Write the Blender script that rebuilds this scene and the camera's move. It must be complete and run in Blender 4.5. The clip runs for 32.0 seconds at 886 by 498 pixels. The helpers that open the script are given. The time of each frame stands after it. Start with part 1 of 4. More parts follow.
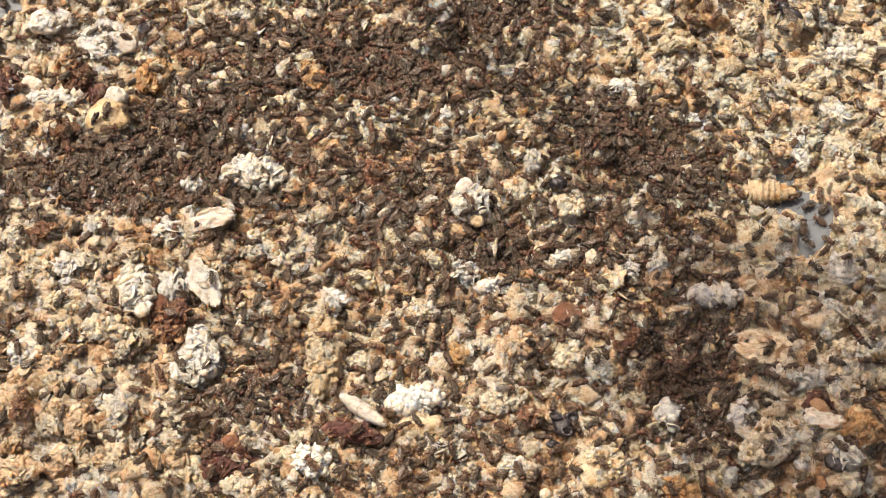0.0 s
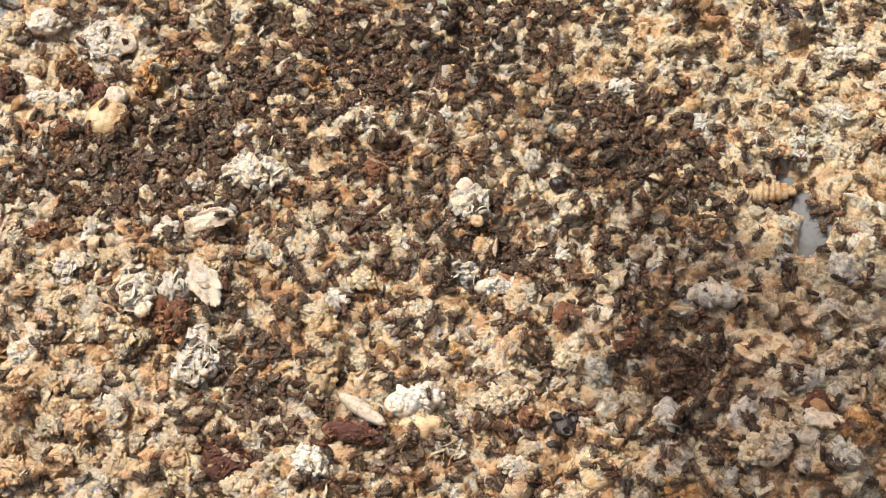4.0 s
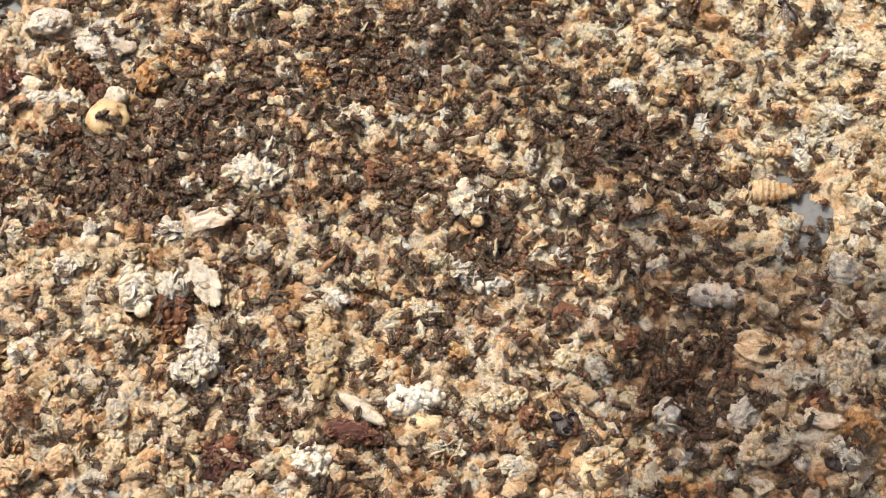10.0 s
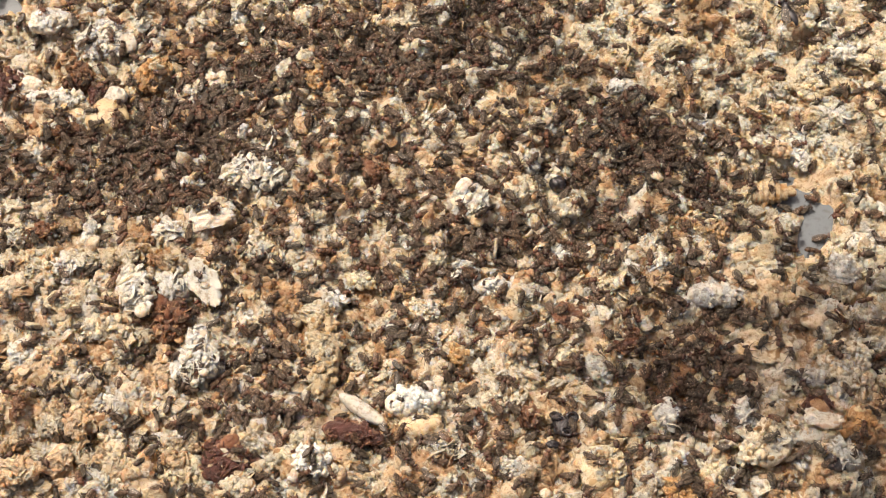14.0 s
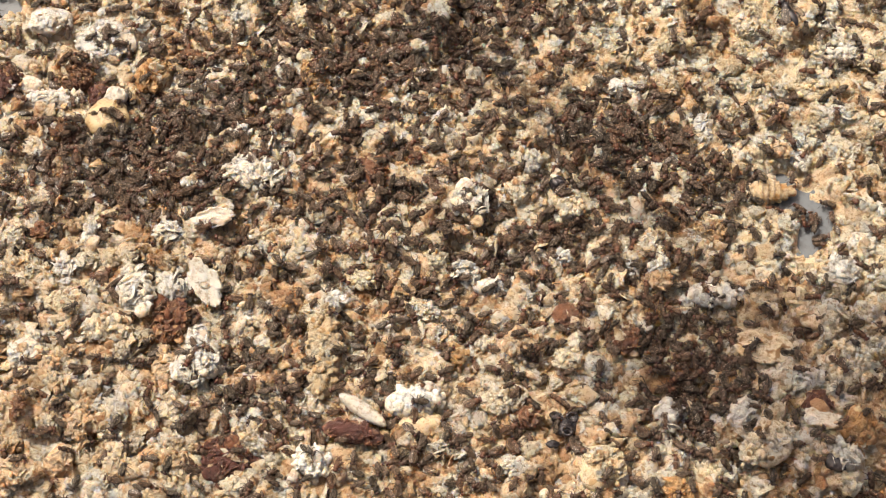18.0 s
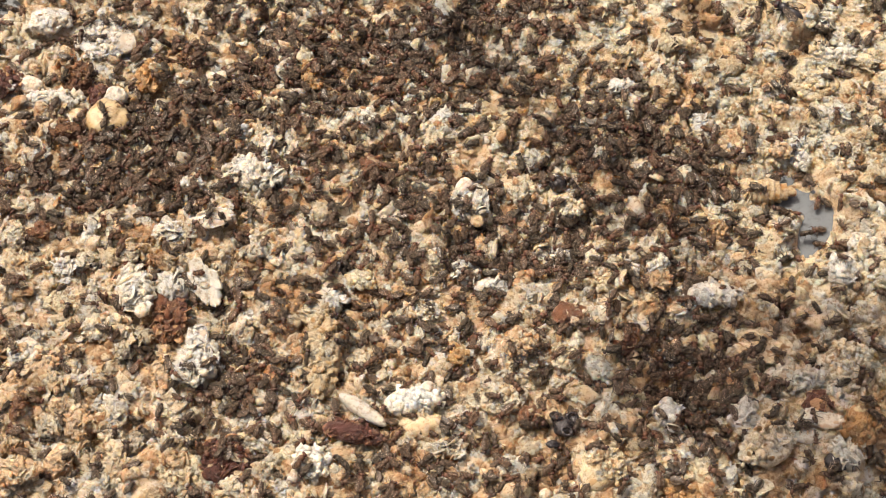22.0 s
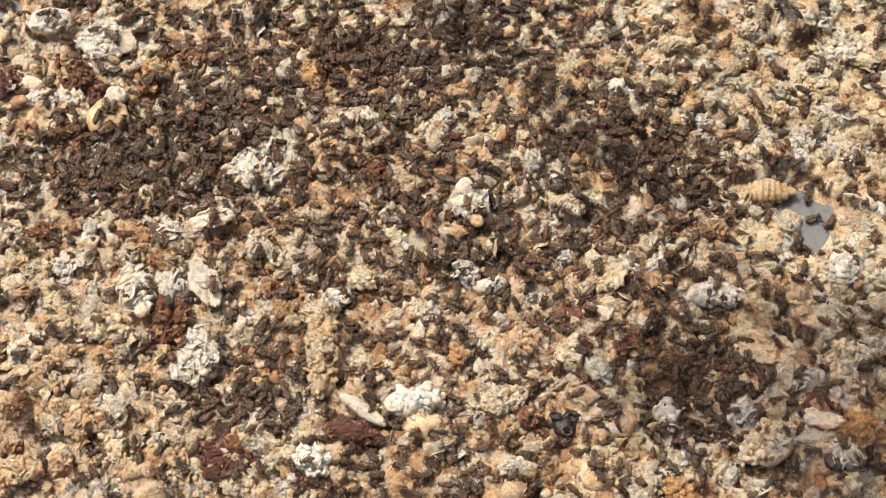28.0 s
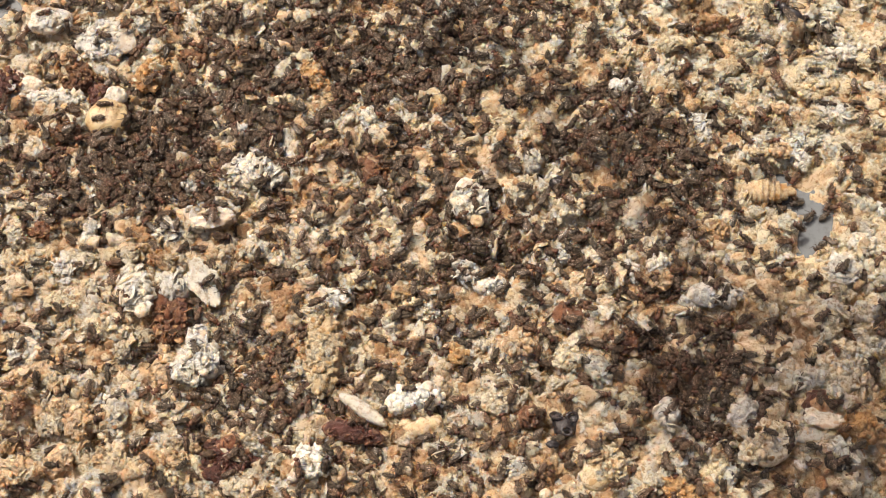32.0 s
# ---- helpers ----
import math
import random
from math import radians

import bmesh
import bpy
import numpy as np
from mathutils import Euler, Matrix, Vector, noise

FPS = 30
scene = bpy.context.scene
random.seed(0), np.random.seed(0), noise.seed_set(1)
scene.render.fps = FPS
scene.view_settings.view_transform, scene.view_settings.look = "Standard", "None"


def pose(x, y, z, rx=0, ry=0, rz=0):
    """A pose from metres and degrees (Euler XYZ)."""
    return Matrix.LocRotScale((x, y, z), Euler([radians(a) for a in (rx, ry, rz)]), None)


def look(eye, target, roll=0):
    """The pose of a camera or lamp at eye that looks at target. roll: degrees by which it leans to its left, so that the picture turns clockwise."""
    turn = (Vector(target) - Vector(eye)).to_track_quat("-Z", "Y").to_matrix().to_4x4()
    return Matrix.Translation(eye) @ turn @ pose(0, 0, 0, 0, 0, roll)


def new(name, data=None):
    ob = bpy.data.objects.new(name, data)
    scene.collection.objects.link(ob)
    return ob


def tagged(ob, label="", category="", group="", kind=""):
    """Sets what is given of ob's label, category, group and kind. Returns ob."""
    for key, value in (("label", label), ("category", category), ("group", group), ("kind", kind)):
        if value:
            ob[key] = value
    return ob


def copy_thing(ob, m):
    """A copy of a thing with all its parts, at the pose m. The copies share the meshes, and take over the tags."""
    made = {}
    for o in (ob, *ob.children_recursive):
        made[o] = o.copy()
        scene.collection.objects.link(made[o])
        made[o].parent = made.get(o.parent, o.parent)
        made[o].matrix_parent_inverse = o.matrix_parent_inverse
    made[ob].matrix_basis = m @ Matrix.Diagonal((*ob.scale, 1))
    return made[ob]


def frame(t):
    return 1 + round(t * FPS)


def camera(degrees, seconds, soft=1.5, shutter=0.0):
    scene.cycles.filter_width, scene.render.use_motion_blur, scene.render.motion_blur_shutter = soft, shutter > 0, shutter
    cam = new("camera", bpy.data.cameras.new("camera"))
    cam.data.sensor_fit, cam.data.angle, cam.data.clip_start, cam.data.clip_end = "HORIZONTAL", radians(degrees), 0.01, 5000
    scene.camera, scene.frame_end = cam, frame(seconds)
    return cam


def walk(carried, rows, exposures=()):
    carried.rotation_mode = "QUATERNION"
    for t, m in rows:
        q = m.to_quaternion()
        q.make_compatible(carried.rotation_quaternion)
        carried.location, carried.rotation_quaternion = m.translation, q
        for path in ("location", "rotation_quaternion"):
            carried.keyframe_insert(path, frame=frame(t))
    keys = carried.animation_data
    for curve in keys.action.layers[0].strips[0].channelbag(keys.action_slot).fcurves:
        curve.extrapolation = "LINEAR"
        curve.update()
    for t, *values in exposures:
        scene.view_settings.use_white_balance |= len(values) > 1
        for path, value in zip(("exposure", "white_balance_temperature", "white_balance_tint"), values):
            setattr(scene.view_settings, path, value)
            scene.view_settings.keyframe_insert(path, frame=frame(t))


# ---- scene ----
cam = camera(26, 32.0, soft=1.12, shutter=0.15)
STILL = look((0.0000, -0.1590, 0.2794), (0, 0, 0.004))
walk(cam, [(0, STILL), (32, STILL)], exposures=[(0, 0.54, 7180, 14), (3, 0.45, 7180, 14), (10, 0.45, 7180, 14), (20, 0.45, 7180, 14), (24, 0.38, 7180, 14), (32, 0.37, 7180, 14)])

# ---- light: a low-haze sky and one sun from beyond the heap ----
SUN = Vector((-0.42, 0.30, 1.0)).normalized()
world = bpy.data.worlds.new("sky")
scene.world = world
world.use_nodes = True
wn = world.node_tree
sky = wn.nodes.new("ShaderNodeTexSky")
sky.sky_type, sky.sun_disc = "NISHITA", False
sky.air_density, sky.dust_density, sky.ozone_density = 0.3, 8.0, 0.1
sky.sun_elevation = math.asin(SUN.z)
sky.sun_rotation = math.atan2(SUN.x, SUN.y)
wn.links.new(sky.outputs[0], wn.nodes["Background"].inputs[0])
wn.nodes["Background"].inputs[1].default_value = 0.135
lamp = bpy.data.lights.new("sun", "SUN")
lamp.energy, lamp.angle, lamp.color = 3.05, radians(0.8), (1.0, 0.95, 0.87)
new("sun", lamp).matrix_world = look(SUN * 3, (0, 0, 0))


# ---- materials ----
def nodes_of(name):
    m = bpy.data.materials.new(name)
    m.use_nodes = True
    t = m.node_tree
    return m, t, t.nodes["Principled BSDF"]


def ramp_node(t, stops, mode="LINEAR"):
    n = t.nodes.new("ShaderNodeValToRGB")
    n.color_ramp.interpolation = mode
    el = n.color_ramp.elements
    while len(el) < len(stops):
        el.new(0.5)
    for e, (p, c) in zip(el, stops):
        e.position, e.color = p, (*c, 1)
    return n


def noise_node(t, scale, detail=3.0, rough=0.6, where="Object"):
    co = t.nodes.new("ShaderNodeTexCoord")
    n = t.nodes.new("ShaderNodeTexNoise")
    n.inputs["Scale"].default_value = scale
    n.inputs["Detail"].default_value = detail
    n.inputs["Roughness"].default_value = rough
    t.links.new(co.outputs[where], n.inputs["Vector"])
    return n


def mixed(t, fac, a, b, mode="MIX"):
    n = t.nodes.new("ShaderNodeMix")
    n.data_type, n.blend_type = "RGBA", mode
    for sock, v in ((n.inputs[0], fac), (n.inputs[6], a), (n.inputs[7], b)):
        if isinstance(v, (int, float)):
            sock.default_value = v
        elif isinstance(v, tuple):
            sock.default_value = (*v, 1)
        else:
            t.links.new(v, sock)
    return n.outputs[2]


def bumped(t, p, height, strength, distance):
    b = t.nodes.new("ShaderNodeBump")
    b.inputs["Strength"].default_value = strength
    b.inputs["Distance"].default_value = distance
    t.links.new(height, b.inputs["Height"])
    t.links.new(b.outputs[0], p.inputs["Normal"])


def math_node(t, op, a, b):
    n = t.nodes.new("ShaderNodeMath")
    n.operation = op
    for sock, v in zip(n.inputs, (a, b)):
        if isinstance(v, (int, float)):
            sock.default_value = v
        else:
            t.links.new(v, sock)
    return n.outputs[0]


def mute(c, k=0.10):
    """A colour drawn a little towards its own grey."""
    grey = 0.3 * c[0] + 0.6 * c[1] + 0.1 * c[2]
    return tuple(v * (1 - k) + grey * k for v in c)


def food(name, a, b, grain=700, rough=0.62, spec=0.35, bump=0.6, spots=None):
    """Moist food: two tones in blotches, fine grain, dark specks, pitted relief."""
    a, b = mute(a), mute(b)
    m, t, p = nodes_of(name)
    big = noise_node(t, grain * 0.35, 2.0)
    fine = noise_node(t, grain * 3.2, 6.0, 0.75)
    r = ramp_node(t, [(0.36, a), (0.64, b)])
    small = noise_node(t, grain * 1.6, 1.0)
    t.links.new(math_node(t, "ADD", math_node(t, "MULTIPLY", big.outputs[0], 0.55), math_node(t, "MULTIPLY", small.outputs[0], 0.45)), r.inputs[0])
    g = ramp_node(t, [(0.38, (0.62, 0.52, 0.43)), (0.51, (1, 1, 1))])
    t.links.new(fine.outputs[0], g.inputs[0])
    c = mixed(t, 1.0, r.outputs[0], g.outputs[0], "MULTIPLY")
    if spots:
        s = noise_node(t, grain * 1.1, 1.0)
        k = ramp_node(t, [(0.62, (0, 0, 0)), (0.68, (1, 1, 1))])
        t.links.new(s.outputs[0], k.inputs[0])
        c = mixed(t, k.outputs[0], c, spots)
    t.links.new(c, p.inputs["Base Color"])
    p.inputs["Roughness"].default_value = rough
    p.inputs["Specular IOR Level"].default_value = spec
    p.inputs["Subsurface Weight"].default_value = 0.8
    p.inputs["Subsurface Radius"].default_value = (1.0, 0.75, 0.5)
    p.inputs["Subsurface Scale"].default_value = 0.0013
    bumped(t, p, fine.outputs[0], bump * 1.2, 0.0009)
    return m


def placed_noise(t, where, scale, detail=2.0, rough=0.6):
    n = t.nodes.new("ShaderNodeTexNoise")
    n.inputs["Scale"].default_value = scale
    n.inputs["Detail"].default_value = detail
    n.inputs["Roughness"].default_value = rough
    t.links.new(where, n.inputs["Vector"])
    return n


def mash_material(name, own=0.0, pale=0.0):
    """Soaked bread and pulp: cream, tan and toast tones in soft lumps that run together, stained orange and brown in places.
    own: how far a loose piece differs from the mash round it; pale: a shift towards white."""
    m, t, p = nodes_of(name)
    geo = t.nodes.new("ShaderNodeNewGeometry")
    at = geo.outputs["Position"]
    wob = placed_noise(t, at, 420, 3.0)
    shift = t.nodes.new("ShaderNodeVectorMath")
    shift.operation = "MULTIPLY_ADD"
    t.links.new(wob.outputs["Color"], shift.inputs[0])
    shift.inputs[1].default_value = (0.0022, 0.0022, 0.0022)
    t.links.new(at, shift.inputs[2])
    lumps = t.nodes.new("ShaderNodeTexVoronoi")
    lumps.feature = "SMOOTH_F1"
    lumps.inputs["Scale"].default_value = 230
    lumps.inputs["Smoothness"].default_value = 0.25
    t.links.new(shift.outputs[0], lumps.inputs["Vector"])
    cell = t.nodes.new("ShaderNodeSeparateColor")
    t.links.new(lumps.outputs["Color"], cell.inputs[0])
    region = placed_noise(t, at, 75, 3.0)
    medium = placed_noise(t, at, 300, 4.0, 0.7)
    k = math_node(t, "MULTIPLY", cell.outputs[0], 0.42)
    k = math_node(t, "ADD", k, math_node(t, "MULTIPLY", region.outputs[0], 0.55))
    k = math_node(t, "ADD", k, math_node(t, "MULTIPLY", medium.outputs[0], 0.65))
    if own:
        rnd = t.nodes.new("ShaderNodeObjectInfo").outputs["Random"] if own > 0.5 else geo.outputs["Random Per Island"]
        k = math_node(t, "ADD", k, math_node(t, "MULTIPLY", math_node(t, "SUBTRACT", rnd, 0.53), 0.62))
    bleach = placed_noise(t, at, 105, 3.0, 0.6)
    k = math_node(t, "SUBTRACT", math_node(t, "ADD", k, 0.25 - pale), math_node(t, "MULTIPLY", bleach.outputs[0], 0.6))
    tone = ramp_node(t, [(0.40, (0.69, 0.65, 0.57)), (0.54, (0.68, 0.61, 0.49)), (0.68, (0.65, 0.55, 0.41)), (0.82, (0.61, 0.48, 0.34)),
                         (0.93, (0.54, 0.39, 0.25)), (1.0, (0.42, 0.27, 0.16))])
    t.links.new(k, tone.inputs[0])
    xyz = t.nodes.new("ShaderNodeSeparateXYZ")
    t.links.new(at, xyz.inputs[0])
    warm = math_node(t, "ADD", math_node(t, "MULTIPLY", xyz.outputs[0], -5.0), math_node(t, "MULTIPLY", xyz.outputs[1], -9.0))
    warm = math_node(t, "ADD", warm, math_node(t, "MULTIPLY", region.outputs[0], 1.2))
    wash = ramp_node(t, [(0.1, (1.0, 0.99, 0.93)), (0.55, (1.0, 0.97, 0.93)), (1.0, (0.97, 0.92, 0.87))])
    t.links.new(warm, wash.inputs[0])
    c = mixed(t, 1.0, tone.outputs[0], wash.outputs[0], "MULTIPLY")
    stain = placed_noise(t, shift.outputs[0], 130, 4.0, 0.65)
    stained = ramp_node(t, [(0.62, (0, 0, 0)), (0.72, (0.7, 0.7, 0.7))])
    t.links.new(stain.outputs[0], stained.inputs[0])
    c = mixed(t, stained.outputs[0], c, (0.34, 0.20, 0.115))
    fine = placed_noise(t, at, 1700, 5.0, 0.7)
    g = ramp_node(t, [(0.38, (0.56, 0.46, 0.37)), (0.49, (1, 1, 1))])
    t.links.new(fine.outputs[0], g.inputs[0])
    c = mixed(t, 1.0, c, g.outputs[0], "MULTIPLY")
    t.links.new(c, p.inputs["Base Color"])
    p.inputs["Subsurface Weight"].default_value = 0.7
    p.inputs["Subsurface Radius"].default_value = (1.0, 0.7, 0.42)
    p.inputs["Subsurface Scale"].default_value = 0.0011
    p.inputs["Roughness"].default_value = 0.36
    p.inputs["Specular IOR Level"].default_value = 0.45
    bumped(t, p, fine.outputs[0], 1.0, 0.0011)
    return m


def insect(name, a, b, rough, bands=0.0, spec=0.5):
    """Chitin: brown tones that differ from fly to fly, with darker bands across where asked."""
    m, t, p = nodes_of(name)
    rnd = t.nodes.new("ShaderNodeObjectInfo").outputs["Random"]
    r = ramp_node(t, [(0.0, (a[0] * 1.25, a[1] * 0.95, a[2] * 0.85)), (0.25, a), (1.0, b)])
    t.links.new(rnd, r.inputs[0])
    c = r.outputs[0]
    fine = noise_node(t, 4000, 2.0)
    if bands:
        co = t.nodes.new("ShaderNodeTexCoord")
        w = t.nodes.new("ShaderNodeTexWave")
        w.bands_direction = "Y"
        w.inputs["Scale"].default_value = bands
        w.inputs["Distortion"].default_value = 0.6
        t.links.new(co.outputs["Object"], w.inputs["Vector"])
        k = ramp_node(t, [(0.35, (0.35, 0.3, 0.28)), (0.6, (1, 1, 1))])
        t.links.new(w.outputs[1], k.inputs[0])
        c = mixed(t, 1.0, c, k.outputs[0], "MULTIPLY")
    t.links.new(c, p.inputs["Base Color"])
    p.inputs["Roughness"].default_value = rough
    p.inputs["Specular IOR Level"].default_value = spec
    bumped(t, p, fine.outputs[0], 0.25, 0.0001)
    return m


CRUMB_JOINED = mash_material("crumbs", 0.4)
PALE_FLAKES = mash_material("pale flakes", 0.4, 0.08)
CRUMB_SINGLE = mash_material("single crumb", 0.6)
BED = mash_material("moist mash")
WHITE = food("white curd", (0.74, 0.68, 0.55), (0.67, 0.58, 0.44), 520, 0.5)
CURD = food("bright curd", (0.82, 0.76, 0.63), (0.78, 0.70, 0.54), 420, 0.4, 0.4, 0.3)
CHALK = food("chalky rind", (0.74, 0.69, 0.59), (0.62, 0.55, 0.44), 420, 0.6, spots=(0.56, 0.46, 0.35))
CREAM = food("cream crust", (0.72, 0.59, 0.38), (0.62, 0.47, 0.28), 560, 0.55, spots=(0.48, 0.32, 0.17))
TAN = food("soaked bread", (0.66, 0.51, 0.33), (0.74, 0.62, 0.44), 560, 0.65, spots=(0.33, 0.2, 0.1))
GREYTAN = food("greyed pulp", (0.42, 0.34, 0.23), (0.54, 0.44, 0.30), 420, 0.6, spots=(0.25, 0.18, 0.12))
GOLD = food("golden soaked bread", (0.52, 0.41, 0.26), (0.45, 0.33, 0.19), 420, 0.5, spots=(0.36, 0.22, 0.1))
YELLOW = food("yellow jelly", (0.50, 0.39, 0.22), (0.43, 0.32, 0.16), 260, 0.35, 0.5, 0.2)
ORANGE = food("orange peel", (0.54, 0.29, 0.11), (0.40, 0.20, 0.08), 500, 0.5, spots=(0.62, 0.46, 0.27))
PEACH = food("peach pulp", (0.64, 0.42, 0.25), (0.54, 0.33, 0.18), 500, 0.5, spots=(0.70, 0.56, 0.38))
RUST = food("rusty skin", (0.24, 0.105, 0.05), (0.12, 0.048, 0.026), 620, 0.3, 0.5, spots=(0.40, 0.25, 0.14))
MAROON = food("dark red skin", (0.125, 0.042, 0.028), (0.065, 0.024, 0.019), 500, 0.35, 0.5, spots=(0.26, 0.13, 0.08))
BROWN = food("brown husk", (0.20, 0.10, 0.045), (0.11, 0.05, 0.028), 500, 0.5)
BLACK = food("black berry skin", (0.018, 0.016, 0.018), (0.04, 0.03, 0.03), 500, 0.22, 0.6, 0.3)
PALE = food("pale shell", (0.70, 0.66, 0.57), (0.58, 0.52, 0.42), 420, 0.5, 0.4, 0.5, spots=(0.54, 0.43, 0.32))
ASH = food("grey skin", (0.44, 0.43, 0.37), (0.54, 0.52, 0.44), 300, 0.3, 0.5, 0.4)
FLY_BODY = insect("fly thorax", (0.095, 0.057, 0.037), (0.042, 0.035, 0.027), 0.45, spec=0.3)
FLY_TAIL = insect("fly abdomen", (0.150, 0.086, 0.050), (0.056, 0.045, 0.034), 0.45, bands=420, spec=0.3)
FLY_LEG = insect("fly leg", (0.055, 0.034, 0.021), (0.025, 0.019, 0.014), 0.5)
FLY_EYE = insect("fly eye", (0.060, 0.016, 0.012), (0.030, 0.010, 0.009), 0.3)
FLY_EDGE = insect("fly wing edge", (0.055, 0.036, 0.024), (0.030, 0.024, 0.018), 0.5, spec=0.25)
FLIER_BODY = insect("dark brown fly body", (0.035, 0.024, 0.014), (0.03, 0.02, 0.012), 0.5, spec=0.2)
BIG_BODY = insect("housefly body", (0.03, 0.028, 0.03), (0.02, 0.018, 0.02), 0.35)


def wing_material():
    m, t, p = nodes_of("fly wing")
    vein = noise_node(t, 1800, 2.0)
    r = ramp_node(t, [(0.4, (0.090, 0.069, 0.050)), (0.6, (0.165, 0.125, 0.093))])
    t.links.new(vein.outputs[0], r.inputs[0])
    rnd = t.nodes.new("ShaderNodeObjectInfo").outputs["Random"]
    own = ramp_node(t, [(0.0, (1.15, 0.98, 0.84)), (0.5, (1.0, 0.95, 0.9)), (1.0, (0.75, 0.8, 0.75))])
    t.links.new(rnd, own.inputs[0])
    t.links.new(mixed(t, 1.0, r.outputs[0], own.outputs[0], "MULTIPLY"), p.inputs["Base Color"])
    p.inputs["Alpha"].default_value = 0.33
    p.inputs["Roughness"].default_value = 0.34
    p.inputs["Specular IOR Level"].default_value = 0.32
    return m


FLY_WING = wing_material()


def sheet_material():
    m, t, p = nodes_of("grey plastic sheet")
    n = noise_node(t, 60, 4.0)
    r = ramp_node(t, [(0.35, (0.105, 0.122, 0.132)), (0.7, (0.135, 0.152, 0.162))])
    t.links.new(n.outputs[0], r.inputs[0])
    d = noise_node(t, 900, 3.0)
    k = ramp_node(t, [(0.3, (0.75, 0.72, 0.68)), (0.5, (1, 1, 1))])
    t.links.new(d.outputs[0], k.inputs[0])
    t.links.new(mixed(t, 1.0, r.outputs[0], k.outputs[0], "MULTIPLY"), p.inputs["Base Color"])
    p.inputs["Roughness"].default_value = 0.45
    bumped(t, p, d.outputs[0], 0.15, 0.0003)
    return m


def leaf_material():
    # leaves of the added shade plants, which stay out of view
    m, t, p = nodes_of("shade plant leaf")
    n = noise_node(t, 120, 3.0)
    r = ramp_node(t, [(0.35, (0.05, 0.10, 0.025)), (0.65, (0.08, 0.14, 0.04))])
    t.links.new(n.outputs[0], r.inputs[0])
    t.links.new(r.outputs[0], p.inputs["Base Color"])
    p.inputs["Roughness"].default_value = 0.45
    return m


# ---- small mesh tools ----
def mesh_from(name, verts, faces, mats, smooth=True):
    me = bpy.data.meshes.new(name)
    me.from_pydata([tuple(v) for v in verts], [], faces)
    for m in mats:
        me.materials.append(m)
    me.polygons.foreach_set("use_smooth", [smooth] * len(me.polygons))
    return me


def finish(bm, name, mats, smooth=True):
    me = bpy.data.meshes.new(name)
    bm.to_mesh(me)
    bm.free()
    for m in mats:
        me.materials.append(m)
    me.polygons.foreach_set("use_smooth", [smooth] * len(me.polygons))
    return me


def part(name, data, parent, label=""):
    ob = new(name, data)
    ob.parent = parent
    if label:
        ob["label"] = label
    return ob


def ball(bm, c, r, u=8, v=6, slot=0, turn=None):
    m = Matrix.Translation(c) @ (turn or Matrix()) @ Matrix.Diagonal((*r, 1))
    made = bmesh.ops.create_uvsphere(bm, u_segments=u, v_segments=v, radius=1, matrix=m)["verts"]
    for f in {f for w in made for f in w.link_faces}:
        f.material_index = slot
    return made


def rod(bm, a, b, ra, rb, slot=0, sides=4):
    a, b = Vector(a), Vector(b)
    d = b - a
    m = Matrix.Translation((a + b) / 2) @ d.to_track_quat("Z", "Y").to_matrix().to_4x4()
    made = bmesh.ops.create_cone(bm, cap_ends=True, segments=sides, radius1=ra, radius2=rb, depth=d.length, matrix=m)["verts"]
    for f in {f for w in made for f in w.link_faces}:
        f.material_index = slot


def fnoise(v, scale, octaves=3):
    return noise.fractal(Vector(v) * scale, 0.9, 2.1, octaves)


def dome(p):
    """Rounded nodules: 1 at their crowns, 0 between them."""
    return math.sqrt(max(0.0, 1 - (noise.voronoi(p)[0][0] / 0.8) ** 2))


def lump_mesh(name, size, mat, rough=0.35, seed=0, sub=4, bend=0.0, ribs=0.0):
    """An uneven nodular lump: size in mm (whole widths), rough the depth of its dents, bend an arch along x, ribs rings across x."""
    bm = bmesh.new()
    bmesh.ops.create_icosphere(bm, subdivisions=5 if max(size) > 8 and sub > 3 else sub, radius=1)
    off = Vector((seed * 3.7, seed * 1.9, seed * 5.3))
    half = Vector(size) / 2
    amp = rough * min(1.0, min(size) / 3) * 1.5
    for v in bm.verts:
        d = v.co.normalized()
        flat = Vector((d.x * half.x, d.y * half.y, d.z * half.z))
        out = Vector((d.x / half.x, d.y / half.y, d.z / half.z)).normalized()
        k = 1 + rough * 0.9 * fnoise(flat + off, 0.22, 2)
        if ribs:
            k *= 1 + 0.10 * math.sin(d.x * ribs)
        q = flat + off
        rise = 0.75 * dome(q * 0.5) + 0.5 * dome(q * 1.1) + 0.22 * noise.noise(q * 2.6) - 0.75
        co = flat * max(k, 0.35) + out * amp * rise
        co.z -= bend * co.x ** 2 / half.x
        v.co = co / 1000
    return finish(bm, name, [mat])


PUFFS = []


